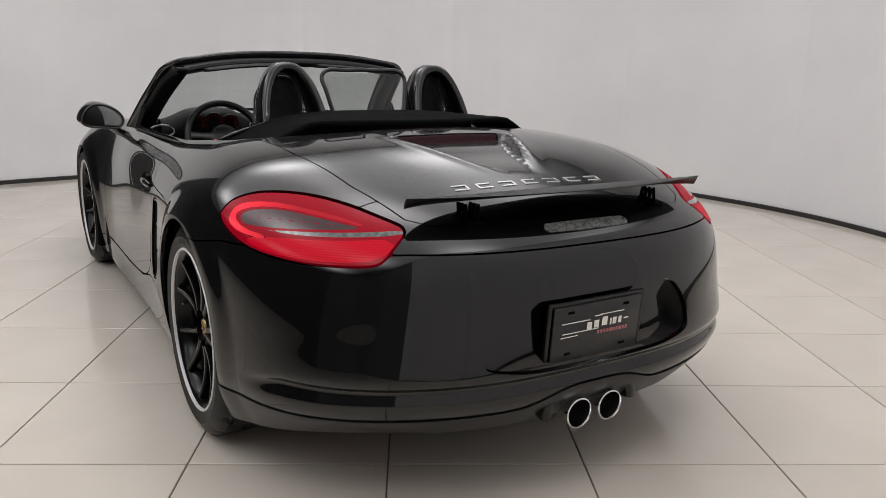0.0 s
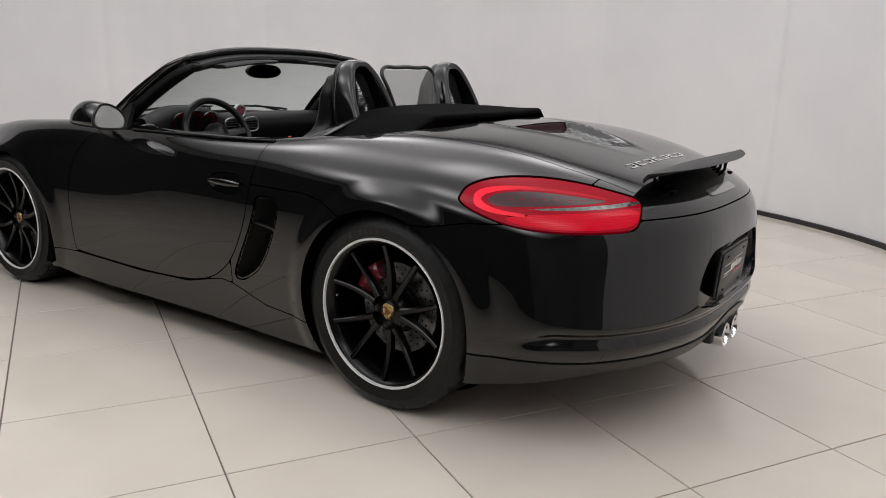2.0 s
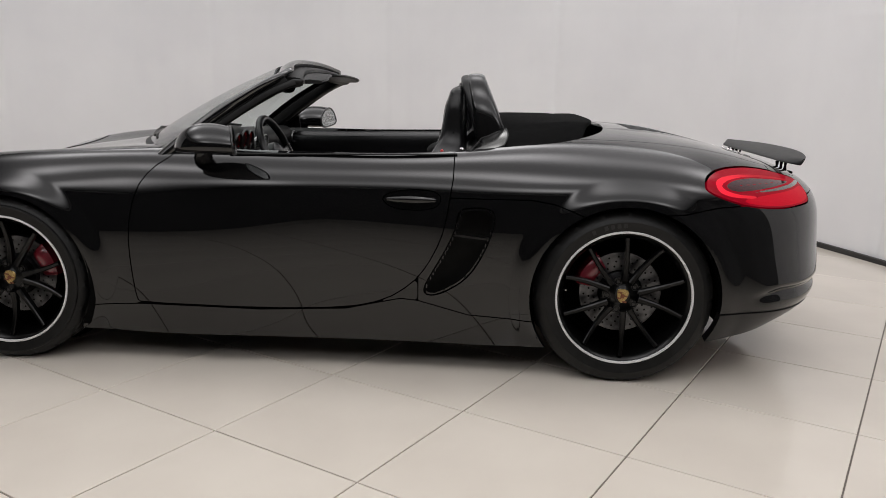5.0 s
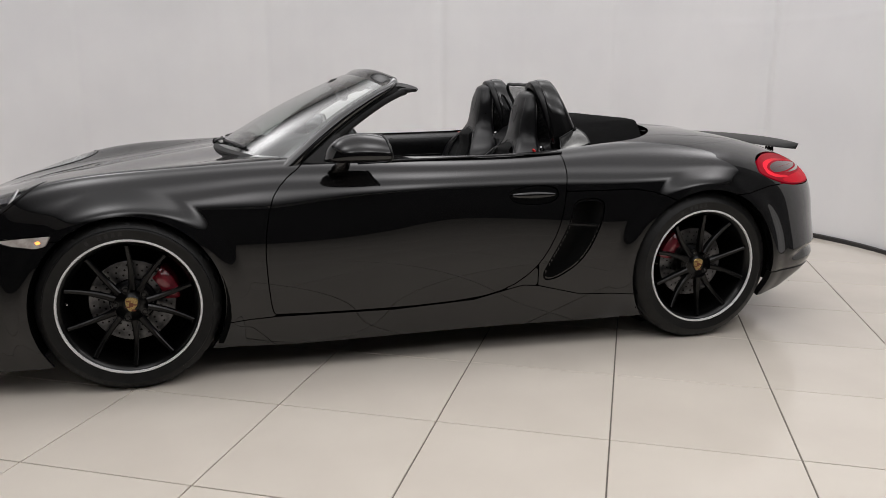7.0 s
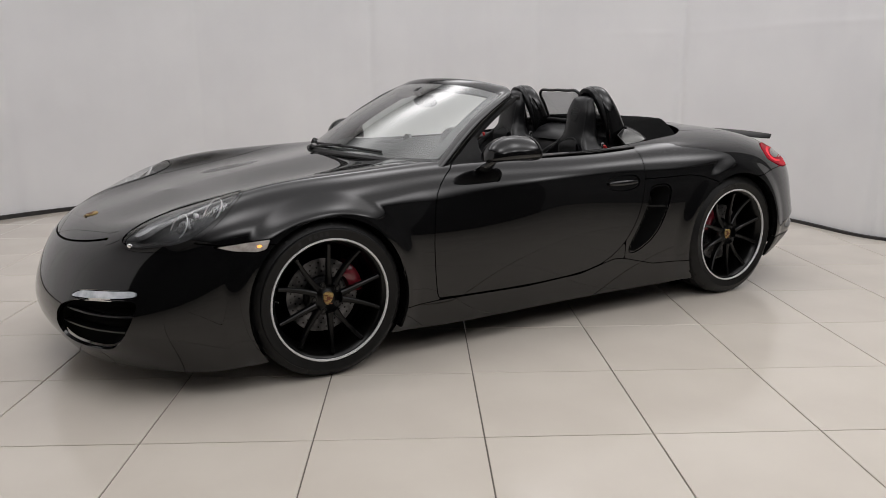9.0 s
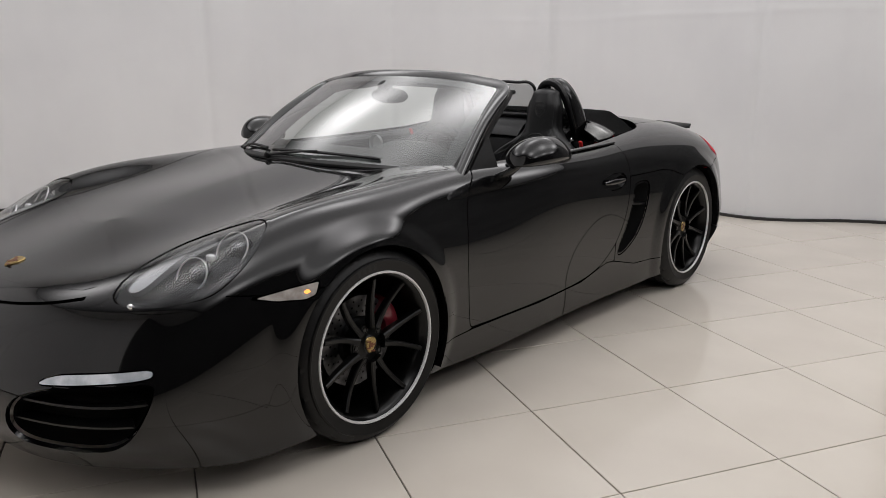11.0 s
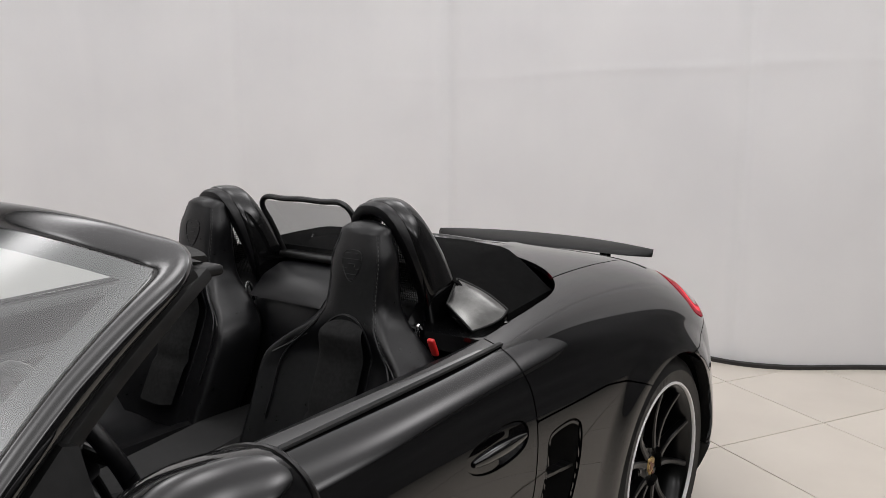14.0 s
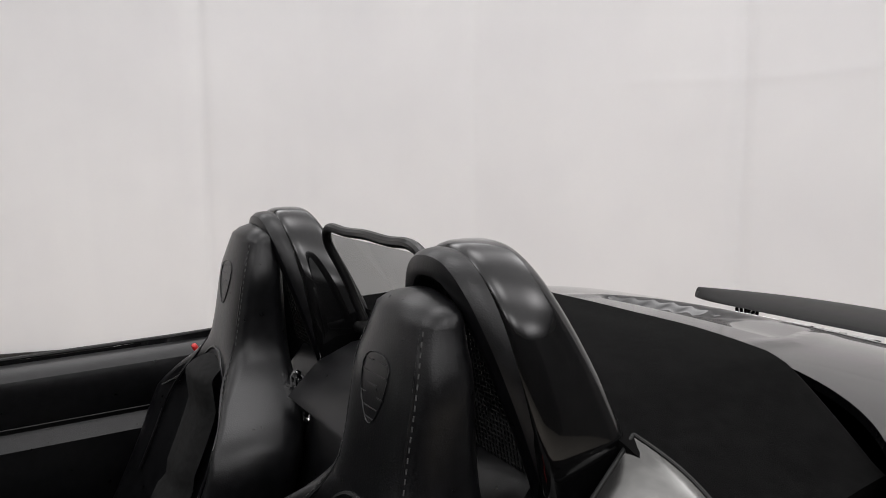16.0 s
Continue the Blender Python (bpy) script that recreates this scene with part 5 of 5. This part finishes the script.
# ---- cabin ----
cab = np.array(COCKPIT) * (1, 1.023)
mid = np.array([0.95, 0.0])
tub = []
for zz, k in ((0.90, 0.998), (0.84, 0.985), (0.70, 0.96), (0.42, 0.94), (0.27, 0.90)):
    tub.append([(mid[0] + (a - mid[0]) * k, b * k, min(zz, 0.84) if zz > 0.85 else zz) for a, b in cab])
tub.append([(mid[0], 0, 0.26)] * len(cab))
solid("cabin_tub", *loft(tub, False), material("dark_carpet", (0.005, 0.005, 0.005), 0.95, spec=0.1), car, "black carpeted cabin floor and walls")
for flip in (1, -1):
    rows = []
    for xx in np.linspace(0.64, 1.84, 40):
        yo = 0.722 - 0.02 * max(0, (xx - 1.6) / 0.24) ** 2 * 1.2
        zt = np.interp(xx, [0.6, 0.75, 1.35, 1.75, 1.9], [0.868, 0.862, 0.850, 0.846, 0.850])
        rows.append([(xx, y * flip, z) for y, z in ((yo, zt - 0.006), (yo - 0.02, zt + 0.002), (yo - 0.055, zt), (yo - 0.085, zt - 0.02), (yo - 0.095, zt - 0.05), (yo - 0.08, zt - 0.11), (yo - 0.075, zt - 0.13),
                                                   (yo - 0.10, zt - 0.16), (yo - 0.10, zt - 0.30), (yo - 0.03, zt - 0.42), (yo + 0.0, zt - 0.42), (yo + 0.005, zt - 0.2))])
    trim = solid("door_trim", *loft(rows), LEATHER, doors[0 if flip > 0 else 1], "black leather door lining")
    strip = [(xx, (0.735) * flip, np.interp(xx, [0.6, 0.75, 1.35, 1.75, 1.9], [0.876, 0.870, 0.858, 0.853, 0.855]) - 0.002) for xx in np.linspace(0.66, 1.57, 30)]
    solid("window_seal", *tube(strip, np.array([[0.008, 0.004]] * 30), 8, (0, 0, 1), power=3), RUBBER, doors[0 if flip > 0 else 1])
    for dz in (0.118, 0.150):
        line = [(xx, (0.640) * flip, np.interp(xx, [0.6, 0.75, 1.35, 1.75, 1.9], [0.868, 0.862, 0.850, 0.846, 0.850]) - dz) for xx in np.linspace(0.68, 1.7, 30)]
        solid("lining_stitch", *tube(line, 0.0012, 5), STITCH, trim)
# dashboard
dash = []
for yy in np.linspace(-0.60, 0.60, 45):
    bump = math.exp(-(((yy - 0.345) / 0.17) ** 4)) * 0.055
    front_x = 2.00 - 0.26 * (abs(yy) / 0.60) ** 2.4
    dash.append([(front_x, yy, 0.862), (min(1.88, front_x - 0.01), yy, 0.882 + bump * 0.3), (min(1.76, front_x - 0.03), yy, 0.886 + bump), (1.68, yy, 0.880 + bump), (1.655, yy, 0.85 + bump), (1.66, yy, 0.80), (1.70, yy, 0.74), (1.72, yy, 0.60), (1.80, yy, 0.45), (2.0, yy, 0.45)])
dash_ob = solid("dashboard", *loft(dash), PLASTIC, car, "black dashboard with a hooded gauge cluster", sharp=1.0)
solid("passenger_vent", *tube([(1.648, -0.62 + 0.055 * math.cos(a), 0.822 + 0.030 * math.sin(a)) for a in np.linspace(0, 2 * np.pi, 25)], 0.005, 8, (1, 0, 0), caps=False), STEEL, dash_ob, "silver vent ring")
for yy in (0.105, -0.02):
    ringp = [(1.645, yy + 0.048 * np.sign(math.cos(a)) * abs(math.cos(a)) ** 0.6, 0.835 + 0.036 * np.sign(math.sin(a)) * abs(math.sin(a)) ** 0.6) for a in np.linspace(0, 2 * np.pi, 33)]
    vent = solid("centre_vent", *tube(ringp, 0.0045, 8, (1, 0, 0), caps=False), STEEL, dash_ob, "silver vent ring")
    for k in range(4):
        solid("vane", *block((0.02, 0.088, 0.004), (1.652, yy, 0.815 + 0.013 * k), 0.001, 1), SATIN, vent)
clock = solid("dash_clock", *moved(lathe([(0.0, 0.012), (0.026, 0.012), (0.030, 0.018), (0.036, 0.018), (0.038, 0.0)], 32), Matrix.Translation((1.665, 0.045, 0.905)) @ Matrix.Rotation(radians(90), 4, "Z")), STEEL, dash_ob, "round clock on the dashboard")
solid("clock_face", *moved(lathe([(0.0, 0.0135), (0.026, 0.0135)], 28), Matrix.Translation((1.665, 0.045, 0.905)) @ Matrix.Rotation(radians(90), 4, "Z")), PINKDIAL, clock)
for k, (yy, rr) in enumerate(((0.43, 0.045), (0.345, 0.055), (0.26, 0.045))):
    m = Matrix.Translation((1.642, yy, 0.868)) @ Matrix.Rotation(radians(90), 4, "Z") @ Matrix.Rotation(radians(-12), 4, "X")
    g = solid("gauge", *moved(lathe([(0.0, 0.0), (rr - 0.006, 0.0), (rr - 0.004, 0.010), (rr, 0.010), (rr, 0.0)], 36), m), SATIN, dash_ob, "round gauge with red marks")
    ticks = [moved(block((0.003, 0.002, 0.010), (0, 0.002, rr * 0.72), 0), m @ Matrix.Rotation(radians(-120 + 26 * q), 4, "Y")) for q in range(10)]
    solid("gauge_marks", *joined(*ticks), REDGAUGE, g, "glowing red gauge marks")
vent = [(1.66, 0.60 + 0.06 * math.cos(a), 0.83 + 0.03 * math.sin(a)) for a in np.linspace(0, 2 * np.pi, 25)]
solid("driver_vent", *tube(vent, 0.005, 8, (1, 0, 0), caps=False), STEEL, dash_ob, "silver vent ring")
# steering wheel
sm = Matrix.Translation((1.475, 0.335, 0.805)) @ Matrix.Rotation(radians(90), 4, "Z") @ Matrix.Rotation(radians(24), 4, "X")
rimp = [(0.182 * math.cos(a), 0, 0.182 * math.sin(a)) for a in np.linspace(0, 2 * np.pi, 65)]
steer = solid("steering_wheel", *moved(tube(rimp, 0.0165, 12, (0, 1, 0), caps=False), sm), LEATHER, car, "black leather three-spoke steering wheel")
solid("horn_pad", *moved(lathe([(0.0, 0.022), (0.045, 0.018), (0.068, 0.005), (0.072, -0.02), (0.05, -0.04)], 40), sm), LEATHER, steer)
for a in (0.12, math.pi - 0.12, -math.pi / 2):
    d = np.array([math.cos(a), 0, math.sin(a)])
    solid("wheel_spoke", *moved(tube([d * 0.055 + (0, 0.004, 0), d * 0.12 + (0, 0.004, 0), d * 0.18], np.array([[0.022, 0.008], [0.016, 0.007], [0.02, 0.007]]), 10, (0, 1, 0), power=3), sm), SATIN, steer)
solid("steering_column", *moved(tube([(0, -0.02, 0), (0, -0.16, 0), (0, -0.26, -0.01)], [0.05, 0.06, 0.07], 16), sm), PLASTIC, car)
# tunnel with its console
tun = []
for xx in np.linspace(0.62, 1.74, 24):
    zt = np.interp(xx, [0.6, 0.9, 1.2, 1.5, 1.74], [0.56, 0.57, 0.54, 0.60, 0.74])
    tun.append([(xx, -0.10, 0.28), (xx, -0.11, zt - 0.04), (xx, -0.085, zt), (xx, 0.085, zt), (xx, 0.11, zt - 0.04), (xx, 0.10, 0.28)])
solid("centre_console", *loft(tun), PLASTIC, car, "black centre console")
solid("gear_lever", *joined(tube([(1.36, 0, 0.55), (1.34, 0, 0.66)], [0.03, 0.012], 12), lathe([(0.0, 0.03), (0.02, 0.02), (0.025, -0.01), (0.012, -0.03)], 16, False, (1.335, 0, 0.68))), LEATHER, car)

# ---- seats ----
SEAT_Z = [0.46, 0.58, 0.70, 0.80, 0.86, 0.905, 0.95, 1.00, 1.06, 1.10, 1.124, 1.132]
SEAT_X = [0.860, 0.795, 0.742, 0.710, 0.698, 0.692, 0.688, 0.685, 0.680, 0.675, 0.670, 0.666]
SEAT_W = [0.245, 0.252, 0.256, 0.226, 0.148, 0.112, 0.102, 0.101, 0.095, 0.080, 0.054, 0.020]
SEAT_D = [0.085, 0.090, 0.086, 0.078, 0.070, 0.063, 0.058, 0.053, 0.047, 0.039, 0.024, 0.008]


def seat_row(z):
    one = lambda t: float(spline(SEAT_Z, t, [z])[0, 0])
    return one(SEAT_X), one(SEAT_W), one(SEAT_D)


def seat_front(y, z, lift=0.0):
    """x of the seat's front at y (from its middle) and z."""
    x, w, d = seat_row(z)
    q = min(abs(y) / w, 0.999)
    side = 0.082 * (q ** 3) * np.interp(z, [0.46, 0.78, 0.84, 0.91, 1.2], [1, 1, 0.7, 0.05, 0])
    hollow = -0.034 * (1 - q * q) * np.interp(z, [0.46, 0.8, 0.88, 1.2], [1, 1, 0, 0])
    e = float(np.interp(z, [0.9, 1.06, 1.13], [3.2, 2.5, 2.1]))
    return x + d * (1 - q ** e) ** (1 / e) + side + hollow + lift


def seat(y0, back=0.0, rise=0.0):
    rows = []
    for z in np.concatenate([np.linspace(0.46, 1.10, 33), [1.112, 1.122, 1.129, 1.132]]):
        x, w, d = seat_row(z)
        sec = []
        for a in np.linspace(0, 2 * np.pi, 40, endpoint=False):
            e = float(np.interp(z, [0.9, 1.06, 1.13], [0.62, 0.8, 0.95]))
            ca, sa = np.sign(math.cos(a)) * abs(math.cos(a)) ** e, np.sign(math.sin(a)) * abs(math.sin(a)) ** e
            y = w * sa
            sec.append((seat_front(y, z) if ca > 1e-6 else x + d * ca * 0.9, y0 + y, z))
        rows.append(sec)
    ob = solid("seat", *loft(rows), LEATHER, car, "black leather sports seat with suede centre panel", sharp=1.4)
    # suede centre panel with a round top
    patch, n = [], 15
    for z in np.concatenate([np.linspace(0.54, 0.85, 20), np.linspace(0.858, 0.888, 8)]):
        half = 0.076 * max(0.05, 1 - max(0.0, (z - 0.80) / 0.0885) ** 4) ** 0.3
        patch.append([(seat_front(y, z, 0.050 - 0.030 * abs(y / half) ** 4 - 0.012 * math.exp(-(((z - 0.66) / 0.012) ** 2)) - 0.050 * max(0.0, (z - 0.852) / 0.036) ** 2), y0 + y, z) for y in np.linspace(-half, half, n)])
    solid("centre_panel", *loft(patch, False, False), SUEDE, ob, "black suede panel")
    seam = [(seat_front(y, z, 0.0), y0 + y, z) for y, z in [(-0.086, zz) for zz in np.linspace(0.56, 0.80, 12)] + [(0.088 * math.cos(a) * -1, 0.80 + 0.100 * math.sin(a)) for a in np.linspace(0.15, math.pi - 0.15, 16)] + [(0.088, zz) for zz in np.linspace(0.80, 0.56, 12)]]
    across = [(seat_front(y, 0.66, 0.036 - 0.030 * abs(y / 0.076) ** 4), y0 + y, 0.66) for y in np.linspace(-0.074, 0.074, 15)]
    solid("pillow_seam", *tube(across, 0.002, 6), LEATHER, ob)
    solid("panel_seam", *tube(smooth_path(seam, 60), 0.0035, 6), LEATHER, ob)
    for s in (1, -1):
        up = []
        for z in np.linspace(0.80, 1.098, 20):
            x, w, d = seat_row(z)
            up.append((seat_front(0.80 * w, z, 0.0006), y0 + s * 0.80 * w, z))
        full = smooth_path(up, 64)
        dashes = [tube(full[i : i + 2], 0.0010, 5) for i in range(0, 63, 2)]
        solid("stitch_line", *joined(*dashes), STITCH, ob, "grey stitching")
        groove = smooth_path([(seat_front(s * 0.80 * seat_row(z)[1], z, 0.0), y0 + s * 0.75 * seat_row(z)[1], z) for z in np.linspace(0.62, 1.10, 20)], 40)
        solid("edge_piping", *tube(groove, 0.003, 6), LEATHER, ob)
        cross = [(seat_front(s * y, 0.84 - 0.06 * (y - 0.12) / 0.1, 0.0008), y0 + s * y, 0.84 - 0.06 * (y - 0.12) / 0.1) for y in np.linspace(0.125, 0.215, 10)]
        solid("cross_seam", *tube(cross, 0.0016, 5), STITCH, ob)
    lx = seat_row(0.84)[0]
    loop = [(lx - 0.058 + 0.013 * math.cos(a) + 0.010 * math.sin(a), y0 + 0.150, 0.825 + 0.048 * math.sin(a)) for a in np.linspace(0, 2 * np.pi, 25)]
    lever = solid("recline_lever", *tube(loop, 0.0055, 8, (0, 1, 0), caps=False), CHROME, ob, "chrome release lever")
    solid("lever_plate", *block((0.012, 0.006, 0.07), (lx - 0.058, y0 + 0.146, 0.825), 0.003), STEEL, lever)
    # embossed shield on the headrest
    sh = shield(0.078)
    cx = [(seat_front(a, 1.025 + b, 0.0004), y0 + a, 1.025 + b) for a, b in sh]
    solid("headrest_crest", *joined(tube(cx + cx[:1], 0.0010, 5, caps=False), *[tube([(seat_front(a, 1.025 + b, 0.0004), y0 + a, 1.025 + b) for a in np.linspace(a0, a1, 5)], 0.0009, 5)
                                   for a0, a1, b in ((-0.03, -0.008, 0.03), (0.01, 0.03, 0.03), (-0.03, 0.03, 0.016), (-0.012, 0.012, 0.004), (-0.03, -0.014, -0.008), (0.014, 0.03, -0.008), (-0.018, 0.018, -0.022), (-0.012, 0.012, -0.034))]), LEATHER, ob, "embossed shield outline")
    cush = []
    for xx in np.linspace(0.84, 1.42, 22):
        e = 1 - abs((xx - 1.13) / 0.29) ** 8 * 0.5
        cush.append([(xx, y0 + y, z) for y, z in ((-0.25, 0.32), (-0.262, 0.44), (-0.235, 0.40 + 0.135 * e), (-0.19, 0.40 + 0.13 * e), (-0.14, 0.40 + 0.085 * e), (0.0, 0.40 + 0.075 * e), (0.14, 0.40 + 0.085 * e), (0.19, 0.40 + 0.13 * e), (0.235, 0.40 + 0.135 * e), (0.262, 0.44), (0.25, 0.32))])
    solid("cushion", *loft(cush), LEATHER, ob, sharp=1.2)
    solid("seat_base", *block((0.5, 0.42, 0.16), (1.08, y0, 0.30), 0.03), PLASTIC, ob)
    ob.location = (back, 0, rise)


seat(0.335)
seat(-0.345, -0.012, 0.024)
solid("belt_buckle", *joined(block((0.012, 0.02, 0.05), (0.722, 0.585, 0.852), 0.005, turn=Matrix.Rotation(radians(25), 4, "Y"))), REDPLASTIC, car, "red belt guide")
solid("belt_buckle", *joined(block((0.012, 0.02, 0.05), (0.722, -0.60, 0.852), 0.005, turn=Matrix.Rotation(radians(25), 4, "Y"))), REDPLASTIC, car, "red belt guide")

# ---- roll hoops, wind deflector, rear bulkhead ----
SHIELD = vary(material("polished_shield", (0.2, 0.2, 0.2), 0.12, 1.0), 20, ((0.10, 0.10, 0.097), (0.15, 0.15, 0.145)), rough=(0.12, 0.20))
for y0 in (0.335, -0.335):
    uu = np.linspace(0, 1, 41)
    path, rad = [], []
    for u in uu:
        a = math.pi * (1.0 - u)
        ca, sa = math.cos(a), math.sin(a)
        h = 0.82 + 0.345 * sa ** 0.62 if sa > 1e-6 else 0.82
        half = 0.126 - 0.028 * ((h - 0.82) / 0.345) ** 2
        path.append((0.497 + 0.103 * (h - 0.82) / 0.345, y0 + half * np.sign(ca) * abs(ca) ** 0.72, h))
        k = (h - 0.82) / 0.345
        rad.append((0.021 - 0.001 * k, 0.078 - 0.042 * k))
    hoop = solid("roll_hoop", *tube(path, np.array(rad), 18, (1, 0, 0.0), power=3.2), HOOPBLACK, car, "glossy black roll hoop behind a seat")
    inner_p = [(p[0] + 0.040, y0 + (p[1] - y0) * 0.93, 0.82 + (p[2] - 0.82) * 0.980) for p in path]
    solid("hoop_lining", *tube(inner_p, np.array([[0.020, 0.026]] * 41), 12, (1, 0, 0), power=2.6), LEATHER, hoop, "black leather hoop edge")
    net = []
    for k in range(26):
        yy = -0.095 + 0.19 * k / 25
        top = 0.93 + 0.205 * math.sqrt(max(0, 1 - (yy / 0.102) ** 2)) ** 0.7
        net.append(tube([(0.555, y0 + yy, 0.90), (0.590, y0 + yy, top)], 0.0012, 4, (0, 1, 0)))
    for k in range(30):
        zz = 0.905 + 0.2 * k / 29
        hw = 0.098 * math.sqrt(max(0.0, 1 - max(0, (zz - 0.96) / 0.15) ** 2))
        net.append(tube([(0.555 + 0.035 * (zz - 0.9) / 0.2, y0 - hw, zz), (0.555 + 0.035 * (zz - 0.9) / 0.2, y0 + hw, zz)], 0.0012, 4))
    solid("hoop_mesh", *joined(*net), PLASTIC, hoop, "black wire mesh")
    s = 1 if y0 > 0 else -1
    # polished shield between the hoop's foot, the roof and the ledge
    corner = [np.array(c) for c in ((0.466, 0.470, 0.960), (0.476, 0.637, 0.901), (0.612, 0.622, 0.872), (0.570, 0.512, 0.917))]
    outer_side, edge = [], []
    for a in np.linspace(0, 1, 13):
        row = []
        for b in np.linspace(0, 1, 13):
            p = (corner[0] * (1 - a) + corner[3] * a) * (1 - b) + (corner[1] * (1 - a) + corner[2] * a) * b
            p = p + (corner[1] - corner[3]) * 0.12 * math.sin(math.pi * a) * b + (corner[0] + corner[1] - corner[2] - corner[3]) * 0.05 * math.sin(math.pi * b) * (1 - a)
            p = p + np.array([0.27, 0.3, 0.92]) * 0.085 * (a * (1 - a) * b * (1 - b)) ** 0.75
            row.append(p * (1, s, 1))
        outer_side.append(row + [q - (0, 0, 0.02) for q in row[::-1]])
    solid("hoop_shield", *loft(outer_side), SHIELD, car, "polished metal shield beside the roll hoop", sharp=0.7)
    loop = [r[0] for r in outer_side] + outer_side[-1][1:13] + [r[12] for r in outer_side[-2::-1]] + outer_side[0][11:0:-1]
    solid("shield_seal", *tube(np.array(loop + loop[:1]), 0.0028, 8, (0.3, 0.3, 0.9), caps=False), RUBBER, car, "black rubber seal")
    shelf = [[(xx, s * y, z) for y, z in ((0.44, 0.862), (0.56, 0.862), (0.66, 0.866), (0.712, 0.868), (0.712, 0.82), (0.44, 0.82))] for xx in (0.38, 0.46, 0.55, 0.648)]
    solid("hoop_base", *loft(shelf), PAINT, car, sharp=0.9)
glassd = [[(0.522 + 0.06 * (z - 1.0) / 0.15, y * k, z) for y in np.linspace(-0.190, 0.190, 9)] for z, k in ((0.985, 0.84), (1.03, 0.90), (1.08, 0.95), (1.12, 0.99), (1.146, 0.96))]
defl = solid("wind_deflector", *loft(glassd, False, False), TINTED, car, "tinted glass wind deflector between the hoops")
defl.visible_shadow = False
arc = smooth_path([(0.518, -0.160, 0.978), (0.535, -0.172, 1.03), (0.558, -0.184, 1.09), (0.577, -0.188, 1.132), (0.583, -0.172, 1.150), (0.586, -0.10, 1.157), (0.587, 0.0, 1.159), (0.586, 0.10, 1.157), (0.583, 0.172, 1.150), (0.577, 0.188, 1.132),
                   (0.558, 0.184, 1.09), (0.535, 0.172, 1.03), (0.518, 0.160, 0.978)], 72)
solid("deflector_frame", *tube(arc, 0.0085, 10, (1, 0, 0)), SATIN, defl, "black tube frame")
solid("deflector_sill", *block((0.05, 0.33, 0.02), (0.518, 0, 0.975), 0.008), SATIN, defl)
bulk = []
for yy in np.linspace(-0.66, 0.66, 31):
    c = math.exp(-((yy / 0.17) ** 6))
    low = 0.125 * min(max((abs(yy) - 0.40) / 0.05, 0.0), 1.0)
    bulk.append([(0.40, yy, 0.955 - low), (0.50, yy, 0.945 - 0.02 * (1 - c) - low), (0.555 + 0.05 * c, yy, 0.915 - 0.02 * (1 - c) - low), (0.60 + 0.05 * c, yy, 0.84 - 0.3 * low), (0.66, yy, 0.70), (0.74, yy, 0.40), (0.40, yy, 0.40)])
solid("rear_bulkhead", *loft(bulk), LEATHER, car, "black leather rear bulkhead", sharp=1.0)

shelf = []
for yy in np.linspace(-0.15, 0.15, 13):
    e = 0.006 * (abs(yy) / 0.15) ** 4
    shelf.append([(0.47, yy, 0.962 - e), (0.55, yy, 0.957 - e), (0.615, yy, 0.932 - e), (0.668, yy, 0.882 - e), (0.672, yy, 0.870), (0.655, yy, 0.868), (0.60, yy, 0.90), (0.47, yy, 0.93)])
solid("bulkhead_pad", *loft(shelf), LEATHER, car, "black leather pad between the seats", sharp=0.7)

# ---- folded roof ----
def roof_point(q, u):
    """The folded roof's upper side: q across from -1 to 1, u from the hoops to the tail."""
    yy = q * (0.635 * (1 - u) + 0.60 * u)
    drop = min(max((abs(yy) - 0.405) / 0.19, 0.0), 1.0)
    xx = (0.500 - 0.03 * abs(q) ** 4) * (1 - u) + (0.080 + 0.045 * min(abs(yy) / 0.416, 1.0) ** 3 + 0.055 * drop) * u
    zz = (1.000 - 0.112 * abs(q) ** 3.4) * (1 - u) + (0.991 - 0.098 * drop ** 1.15) * u
    fold = abs(yy) - 0.50 + 0.10 * u
    return np.array([xx, yy, zz + 0.006 * math.sin(math.pi * u) * (1 - q * q) + 0.0025 * noise.noise((xx * 9, yy * 5, 0.4)) - 0.003 * math.exp(-((fold / 0.012) ** 2))])


top = []
for q in np.linspace(-1, 1, 61):
    row = [roof_point(q, u) for u in np.linspace(0, 1, 22)]
    back = row[-1]
    row += [back + (-0.007, 0, -0.004), back + (-0.009, 0, -0.012), back + (-0.004, 0, -0.020)]
    top.append(row + [roof_point(q, u) - (0, 0, 0.022) for u in np.linspace(0.97, 0, 12)])
roof = solid("folded_roof", *loft(top), CANVAS, car, "folded black canvas roof behind the hoops", sharp=0.9)
